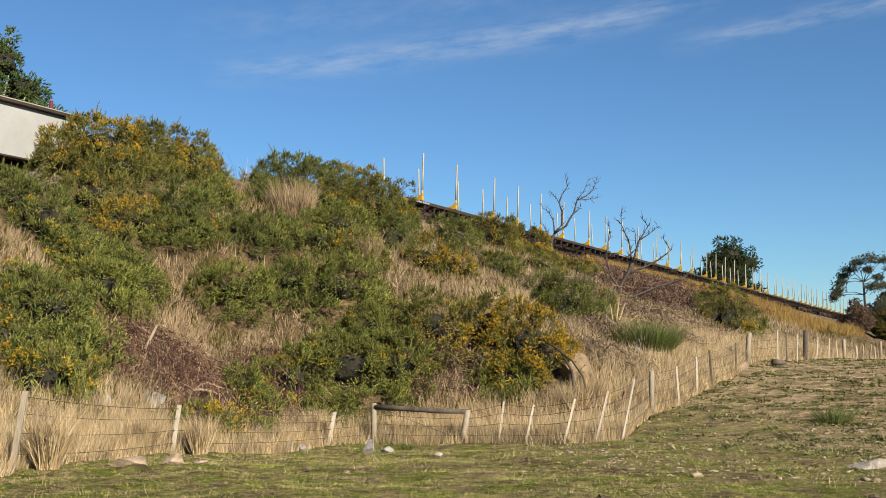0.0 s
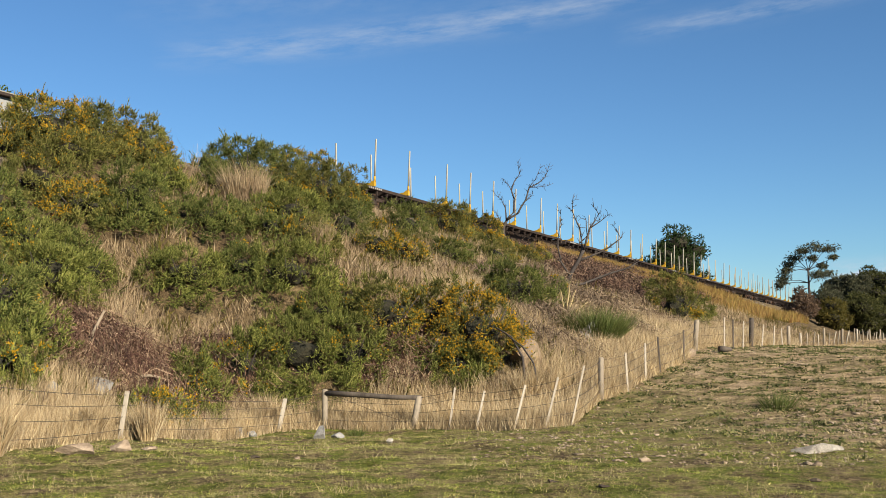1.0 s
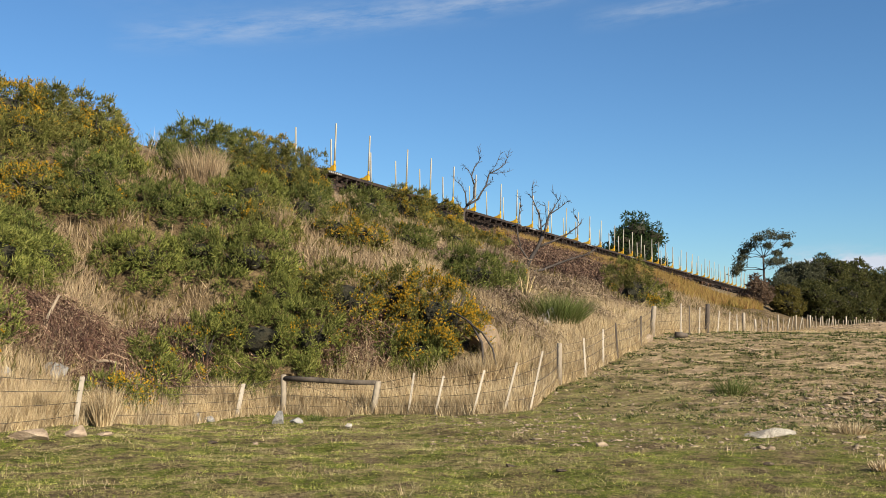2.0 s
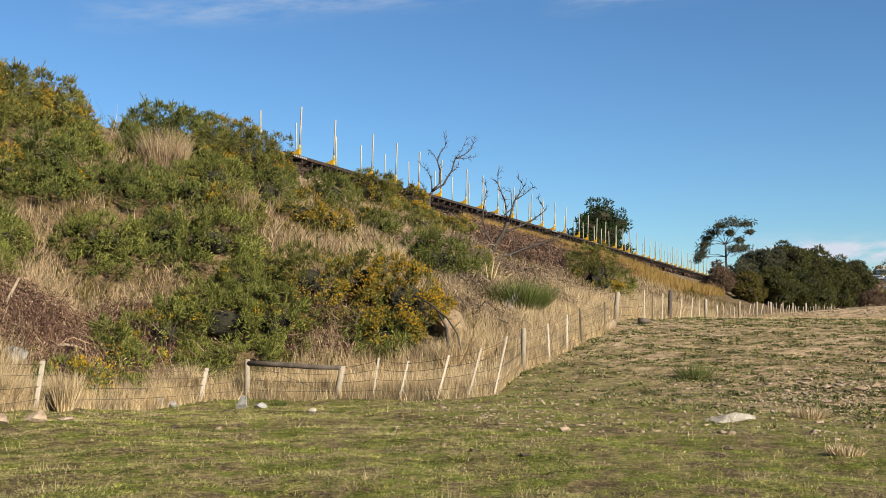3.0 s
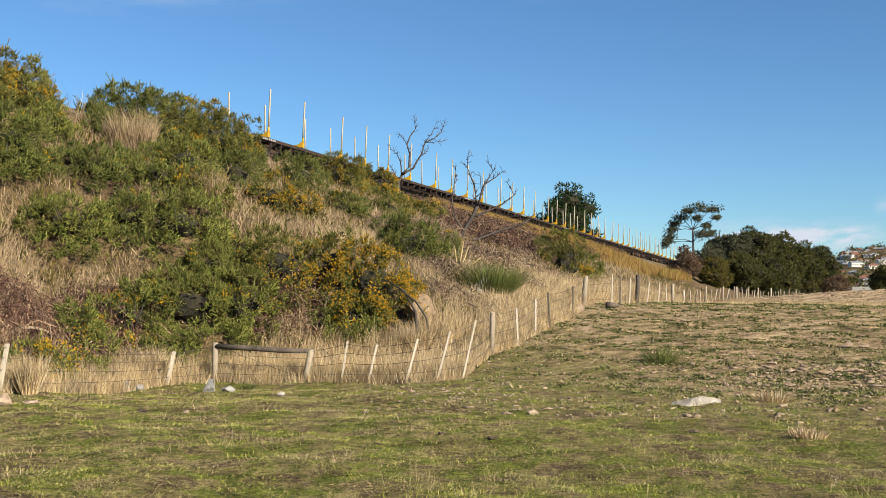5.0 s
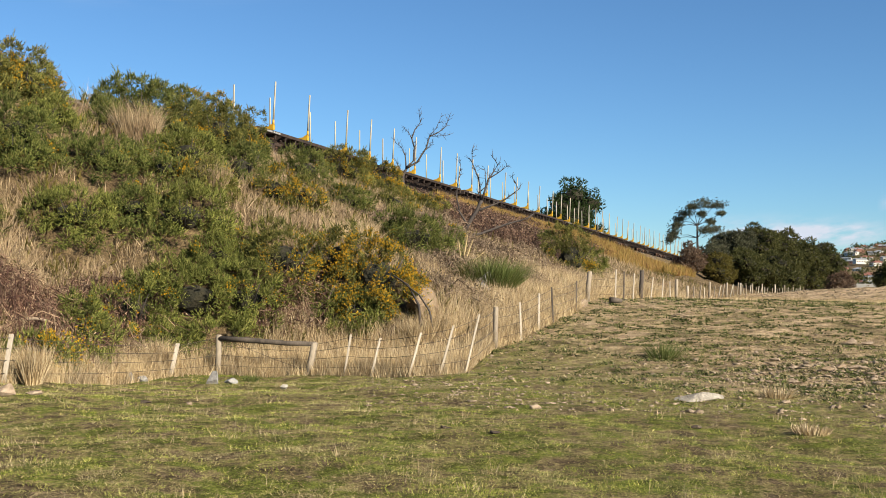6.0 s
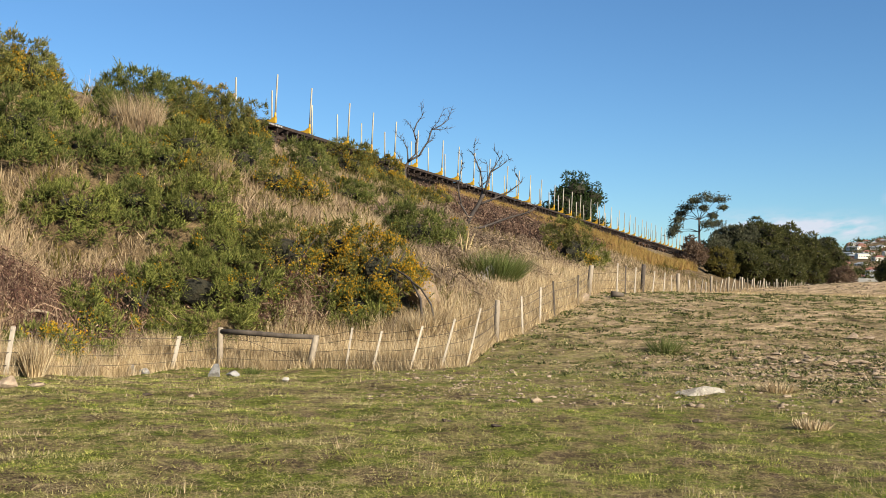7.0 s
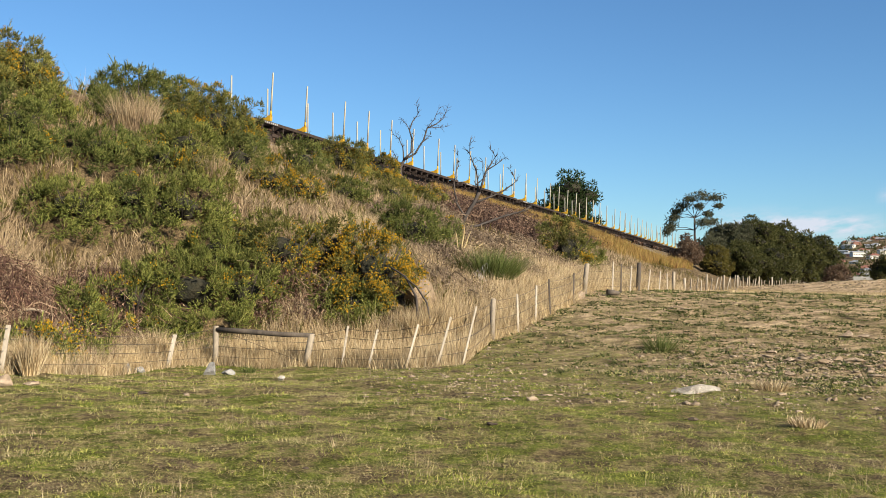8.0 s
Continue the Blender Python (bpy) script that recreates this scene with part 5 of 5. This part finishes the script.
M["pine"] = leafy("pine_needles", ((0.022, 0.042, 0.014), (0.040, 0.065, 0.020), (0.060, 0.085, 0.028)), dark=0.7)
M["pinelight"] = leafy("young_pine_needles", ((0.05, 0.08, 0.025), (0.08, 0.12, 0.035), (0.11, 0.15, 0.05)), dark=0.7)
M["wattle"] = leafy("dark_gum_leaves", ((0.028, 0.034, 0.012), (0.080, 0.086, 0.030), (0.155, 0.150, 0.055)), dark=0.6, through=0.3)
M["limb"] = worn("pale_limb", ((0.3, (0.16, 0.14, 0.12)), (0.7, (0.30, 0.27, 0.23))), 3.0, 0.85)
M["greyleaf"] = leafy("grey_green_leaves", ((0.06, 0.065, 0.04), (0.09, 0.095, 0.06), (0.12, 0.12, 0.075)), dark=0.7)
M["brownscrub"] = leafy("brown_scrub", ((0.10, 0.065, 0.045), (0.15, 0.10, 0.07), (0.20, 0.14, 0.10)), through=0.1, dark=0.7)


def at(az, d):
    return d * math.sin(radians(az)), d * math.cos(radians(az))


tree("pine_tree", *at(15.46, 158), 10.9, 12.4, "round dark-green pine tree behind the railway", "pine", crown_from=0.15, leaves=7540, size=0.49, lobes_n=14, seed=1)
tree("pine_tree", *at(-24.41, 62), 11.7, 7.4, "fresh green pine tree rising behind the railway bridge", "pinelight", crown_from=0.1, leaves=6090, size=0.30, lobes_n=14, seed=2)
tree("gum_tree", *at(24.13, 135), 6.1, 7.1, "dark spreading gum tree at the field edge", "greyleaf", crown_from=0.05, leaves=5220, size=0.46, lobes_n=12, seed=3)
tree("gum_tree", *at(25.54, 140), 8.1, 8.6, "dark spreading gum tree with pale bare limbs", "wattle", crown_from=0.05, leaves=6090, size=0.46, lobes_n=13, seed=4)
tree("gum_tree", *at(26.90, 150), 8.8, 8.3, "tall dark gum tree at the field edge", "wattle", crown_from=0.05, leaves=6090, size=0.46, lobes_n=13, seed=5)
tree("gum_tree", *at(27.90, 155), 7.4, 7.8, "dark green gum tree in a row at the field edge", "wattle", crown_from=0.03, leaves=5220, size=0.46, lobes_n=12, seed=6)
tree("gum_tree", *at(28.69, 190), 9.4, 7.4, "grey-green gum tree behind the row", "greyleaf", crown_from=0.05, leaves=3770, size=0.53, lobes_n=11, seed=7)
tree("gum_tree", *at(29.09, 175), 7.1, 6.8, "low dark green gum tree at the end of the row", "wattle", crown_from=0.03, leaves=3770, size=0.46, lobes_n=10, seed=8)
tree("gum_tree", *at(24.79, 128), 4.4, 7.1, "low dark gum tree behind the far fence", "wattle", crown_from=0.02, leaves=4350, size=0.40, lobes_n=10, seed=9)
tree("gum_tree", *at(23.19, 126), 3.8, 6.3, "low grey-green gum tree beside the railway", "greyleaf", crown_from=0.02, leaves=4060, size=0.40, lobes_n=10, seed=10)
tree("gum_tree", *at(26.34, 132), 4.9, 7.3, "low dark gum tree behind the far fence", "wattle", crown_from=0.02, leaves=4350, size=0.40, lobes_n=10, seed=11)
tree("shrub", *at(23.51, 116), 2.8, 4.9, "olive-green shrub below dark gum trees", "olive", crown_from=0.0, leaves=3190, size=0.33, lobes_n=8, seed=12)
tree("shrub", *at(29.74, 170), 3.3, 5.7, "leafless brown scrub at the end of the trees", "brownscrub", crown_from=0.0, leaves=2610, size=0.40, lobes_n=8, seed=13, core=False)
tree("shrub", *at(21.92, 112), 2.6, 4.0, "leafless brown scrub below the railway", "brownscrub", crown_from=0.0, leaves=2610, size=0.33, lobes_n=8, seed=14, core=False)
tree("pine_tree", *at(32.18, 190), 5.1, 7.4, "dark green tree at the edge of the town", "wattle", crown_from=0.0, leaves=3480, size=0.53, lobes_n=9, seed=15)


def slender_gum(x, y, k):
    """A tall open gum: forked trunk with leaf clumps at the ends of its limbs, k metres to a unit."""
    base = thing("tall_gum_tree", pose(x, y, land_at(x, y) - 0.2, 0, 0, -math.degrees(math.atan2(x, y))), "tall open gum tree with sparse leaf clumps on bare limbs", "tree")
    bm = bmesh.new()
    tube(bm, [(0, 0, 0), (0, 0, 120 * k), (-2 * k, 0, 200 * k), (-4 * k, 0, 275 * k)], [7 * k, 6 * k, 5 * k, 3.5 * k], 8)
    part("trunk", bm, M["bark"], base)
    ends = ((-115, 265, 16, 10), (-130, 225, 18, 12), (-70, 325, 22, 11), (-25, 360, 22, 10), (40, 380, 30, 11), (95, 375, 26, 10),
            (120, 330, 9, 5), (45, 240, 24, 14), (85, 245, 24, 12), (20, 325, 12, 7), (-95, 300, 16, 9), (-140, 195, 16, 12), (65, 285, 14, 8))
    lob = []
    for a, b, w, h in ends:
        bm = bmesh.new()
        dep = rng.uniform(-40, 40)
        s0 = Vector((-3 * k, 0, (200 if b < 260 else 262) * k))
        e = Vector((a * k, dep * k, b * k))
        m1 = s0.lerp(e, 0.35) + Vector((0, 0, 6 * k))
        m2 = s0.lerp(e, 0.7) + Vector((rng.uniform(-6, 6) * k, 0, rng.uniform(-4, 8) * k))
        tube(bm, [s0, m1, m2, e], [2.4 * k, 1.7 * k, 1.2 * k, 0.5 * k], 5)
        for _ in range(4):
            f = e + Vector((rng.uniform(-w, w), rng.uniform(-12, 12), rng.uniform(-h, h))) * k
            tube(bm, [m2.lerp(e, rng.uniform(0, 0.8)), f], [0.7 * k, 0.3 * k], 4)
        part("limb", bm, M["bark"], base)
        for _ in range(3):
            o = np.array([rng.uniform(-w, w) * 0.6, rng.uniform(-14, 14), rng.uniform(-h, h) * 0.7]) * k
            lob.append((np.array(e) + o, np.array([w * 0.7, w * 0.9, h * 0.8]) * k))
        lob.append((np.array(m2.lerp(e, 0.5)) + np.array([0, 0, 6 * k]), np.array([w * 0.8, w * 0.8, h * 0.6]) * k))
    at_lob = rng.integers(0, len(lob), 3000)
    C, R = np.array([c for c, _ in lob])[at_lob], np.array([r for _, r in lob])[at_lob]
    P = C + rng.normal(size=C.shape) * R * 1.05
    V, T = sprays(P, unit(rng.normal(size=P.shape) + np.array([0, 0, -0.2])), rng.uniform(0.2, 0.42, len(P)), 3, 0.7, 0.13)
    part("crown", fast_mesh("crown", V, T, M["greyleaf"]), None, base, "sparse grey-green leaf clumps")
    return base


slender_gum(*at(22.35, 121), 0.0224)


# ---------------------------------------------------------------- railway bridge
def bridge():
    """Plate girders carrying the track over the low ground beside the bank; x runs along the track, z = 0 at the rail."""
    x, y = xy(0, 30.42)
    base = thing("railway_bridge", pose(x, y, rail_z(0), 0, math.degrees(math.atan(0.017)), 90 - 30.5), "grey plate-girder railway bridge with a dark top walkway", "bridge")
    for yy in (-1.66, 1.66):
        bm = bmesh.new()
        box(bm, -2.6, yy, -0.42, 52.8, 0.05, 1.72)
        g = part("girder", bm, M["white"], base, "pale grey painted steel girder")
        bm = bmesh.new()
        box(bm, -2.6, yy, -1.31, 52.8, 0.34, 0.06, 0.01)
        part("lower_flange", bm, M["steel"], g, "dark bottom flange")
        bm = bmesh.new()
        box(bm, -2.6, yy, 0.50, 52.8, 0.42, 0.10, 0.01)
        part("walkway", bm, M["steel"], g, "dark narrow walkway edge")
        bm = bmesh.new()
        box(bm, -2.6, yy - 0.02, 0.575, 52.8, 0.34, 0.03)
        part("capping_strip", bm, M["stake"], g, "thin pale capping strip")
    bm = bmesh.new()
    box(bm, -2.6, 0, -0.78, 52.8, 3.2, 0.18)
    part("deck", bm, M["steel"], base, "dark steel deck plate")
    bm = bmesh.new()
    box(bm, 22.4, -1.6, 0.76, 0.11, 0.11, 0.34, 0.02)
    box(bm, 22.4, -1.6, 0.61, 0.22, 0.22, 0.04)
    part("stub_post", bm, M["darkred"], base, "short rusty red post")


bridge()


# ---------------------------------------------------------------- far town
def house_mesh(kind, w, d, h, roof_h, wall_mat, roof_mat):
    base = new("house")
    base.empty_display_size = 1
    bm = bmesh.new()
    box(bm, 0, 0, h / 2, w, d, h)
    part("wall", bm, wall_mat, base)
    bm = bmesh.new()
    o = 0.5
    lo = [bm.verts.new((sx * (w / 2 + o), sy * (d / 2 + o), h - 0.05)) for sx, sy in ((-1, -1), (1, -1), (1, 1), (-1, 1))]
    r = w / 2 - (d / 2 if kind == "hip" else -o)
    a, b = bm.verts.new((-r, 0, h + roof_h)), bm.verts.new((r, 0, h + roof_h))
    for f in ((lo[0], lo[1], b, a), (lo[2], lo[3], a, b), (lo[1], lo[2], b), (lo[3], lo[0], a), tuple(lo[::-1])):
        bm.faces.new(f)
    part("roof", bm, roof_mat, base)
    for k in range(max(2, int(w / 3.2))):
        bm = bmesh.new()
        box(bm, -w / 2 + (k + 0.5) * w / max(2, int(w / 3.2)), -d / 2 - 0.02, h * 0.55, 1.5, 0.08, 1.3)
        part("window", bm, M["glass"], base)
    return base


M["glass"] = material("dark_window_glass", (0.03, 0.035, 0.04), 0.1, spec=0.5)[0]
M["brick"] = worn("brick_wall", ((0.3, (0.26, 0.13, 0.09)), (0.7, (0.36, 0.20, 0.14))), 1.0, 0.9)
M["cream"] = worn("cream_wall", ((0.3, (0.58, 0.54, 0.46)), (0.7, (0.72, 0.68, 0.60))), 1.0, 0.85)
M["redtile"] = worn("red_roof", ((0.3, (0.16, 0.065, 0.045)), (0.7, (0.24, 0.11, 0.08))), 1.0, 0.85)
M["greyroof"] = worn("grey_roof", ((0.3, (0.20, 0.21, 0.22)), (0.7, (0.34, 0.35, 0.36))), 1.0, 0.6)


def town():
    kinds = [
        ("hip", 16, 10, 5.4, 2.6, "cream", "redtile", "pale two-storey house with a red tiled roof"),
        ("gable", 14, 9, 3.2, 2.4, "brick", "greyroof", "brick house with a grey gabled roof"),
        ("hip", 13, 9, 3.2, 2.4, "cream", "greyroof", "cream house with a grey hipped roof"),
        ("hip", 15, 10, 3.3, 2.8, "brick", "redtile", "brick house with a red hipped roof"),
        ("gable", 20, 10, 6.0, 1.6, "cream", "greyroof", "long pale two-storey building with a grey roof"),
    ]
    protos = []
    for kd, w, d, h, rh, wm, rm, label in kinds:
        protos.append(tagged(house_mesh(kd, w, d, h, rh, M[wm], M[rm]), label, "house", group="houses of the far town"))
    used = [False] * len(protos)
    spots = []
    for k in range(700):
        az, d = rng.uniform(27.5, 36.5), 700 + 840 * rng.random()
        x, y = at(az, d)
        if any((x - p) ** 2 + (y - q) ** 2 < 25 ** 2 for p, q in spots):
            continue
        spots.append((x, y))
        if len(spots) >= 190:
            break
    for x, y in spots:
        j = int(rng.choice(5, p=[0.2, 0.2, 0.25, 0.15, 0.2]))
        m = pose(x, y, land_at(x, y) - 0.8, 0, 0, -32 + rng.uniform(-35, 35))
        if used[j]:
            copy_thing(protos[j], m)
        else:
            protos[j].matrix_world = m @ Matrix.Scale(0.72, 4)
            used[j] = True
    for j, done in enumerate(used):
        if not done:
            x, y = at(31 + j, 1500)
            protos[j].matrix_world = pose(x, y, land_at(x, y) - 0.8, 0, 0, -30)
    # gardens and woods on the hill
    Vs, Ts, base = [], [], 0
    for k in range(1000):
        az, d = rng.uniform(20, 39), 600 + 1050 * rng.random()
        x, y = at(az, d)
        if any((x - p) ** 2 + (y - q) ** 2 < 11 ** 2 for p, q in spots):
            continue
        h = rng.uniform(3.5, 9)
        lob = [(np.array([x + rng.uniform(-2, 2), y + rng.uniform(-2, 2), land_at(x, y) + h * rng.uniform(0.35, 0.75)]), np.array([h * 0.45, h * 0.45, h * 0.4])) for _ in range(3)]
        V, T = leaf_cloud(lob, 40, 2.6, 1)
        Vs.append(V)
        Ts.append(T + base)
        base += len(V)
    tagged(new("hillside_trees", fast_mesh("hillside_trees", np.concatenate(Vs), np.concatenate(Ts), M["wattle"])), "scattered dark trees among the houses on the far hill", "woods", kind="stuff")


town()


def metal_shed():
    x, y = at(30.9, 215)
    base = thing("metal_shed", pose(x, y, land_at(x, y) - 0.5, 0, 0, -25), "low grey shed with a pale metal roof", "shed")
    bm = bmesh.new()
    box(bm, 0, 0, 0.9, 9, 6, 1.8)
    part("wall", bm, M["greyroof"], base)
    bm = bmesh.new()
    box(bm, 0, 0, 0, 9.6, 6.8, 0.12, 0, pose(0, 0, 2.15, 9, 0, 0))
    part("roof", bm, M["stake"], base)


metal_shed()


def undergrowth():
    """Low weeds and seedling shrubs too many to count between the bushes."""
    n = 8000
    s = 8 + 80 * rng.random(n) ** 1.4
    q = toe_n(s) + 0.5 + (24.0 - toe_n(s)) * rng.random(n)
    x, y = xy(s, q)
    k = clumped(x, y, 3.3, 0.15, 9.0)
    x, y = x[k], y[k]
    P = np.repeat(np.stack([x, y, land(x, y)], 1), 3, 0) + rng.normal(size=(len(x) * 3, 3)) * np.array([0.13, 0.13, 0.03])
    D = unit(rng.normal(size=P.shape) * 0.4 + np.array([0, 0, 1.0]))
    V, T = sprays(P, D, rng.uniform(0.22, 0.55, len(P)), 5, 0.4, 0.05, 0.6)
    tagged(new("undergrowth", fast_mesh("undergrowth", V, T, M["olive"])), "low olive weeds between bushes on the embankment", "weeds", kind="stuff")
    n = 12000
    s = 8 + 60 * rng.random(n) ** 1.3
    q = toe_n(s) + 0.2 + (25 - toe_n(s)) * rng.random(n) ** 1.3
    x, y = xy(s, q)
    k = clumped(x, y, 3.7, 0.0, 12.0) & ~under_bush(x, y)
    x, y = x[k], y[k]
    P = np.repeat(np.stack([x, y, land(x, y)], 1), 3, 0) + rng.normal(size=(len(x) * 3, 3)) * np.array([0.15, 0.15, 0.03])
    D = unit(rng.normal(size=P.shape) * 0.8 + np.array([0, 0, 0.8]))
    V, T = sprays(P, D, rng.uniform(0.2, 0.6, len(P)), 3, 0.5, 0.022, 0.6)
    tagged(new("dead_bracken", fast_mesh("dead_bracken", V, T, M["twig"])), "dead brown stalks and twigs lying on the slope", "dead stalks", kind="stuff")


undergrowth()
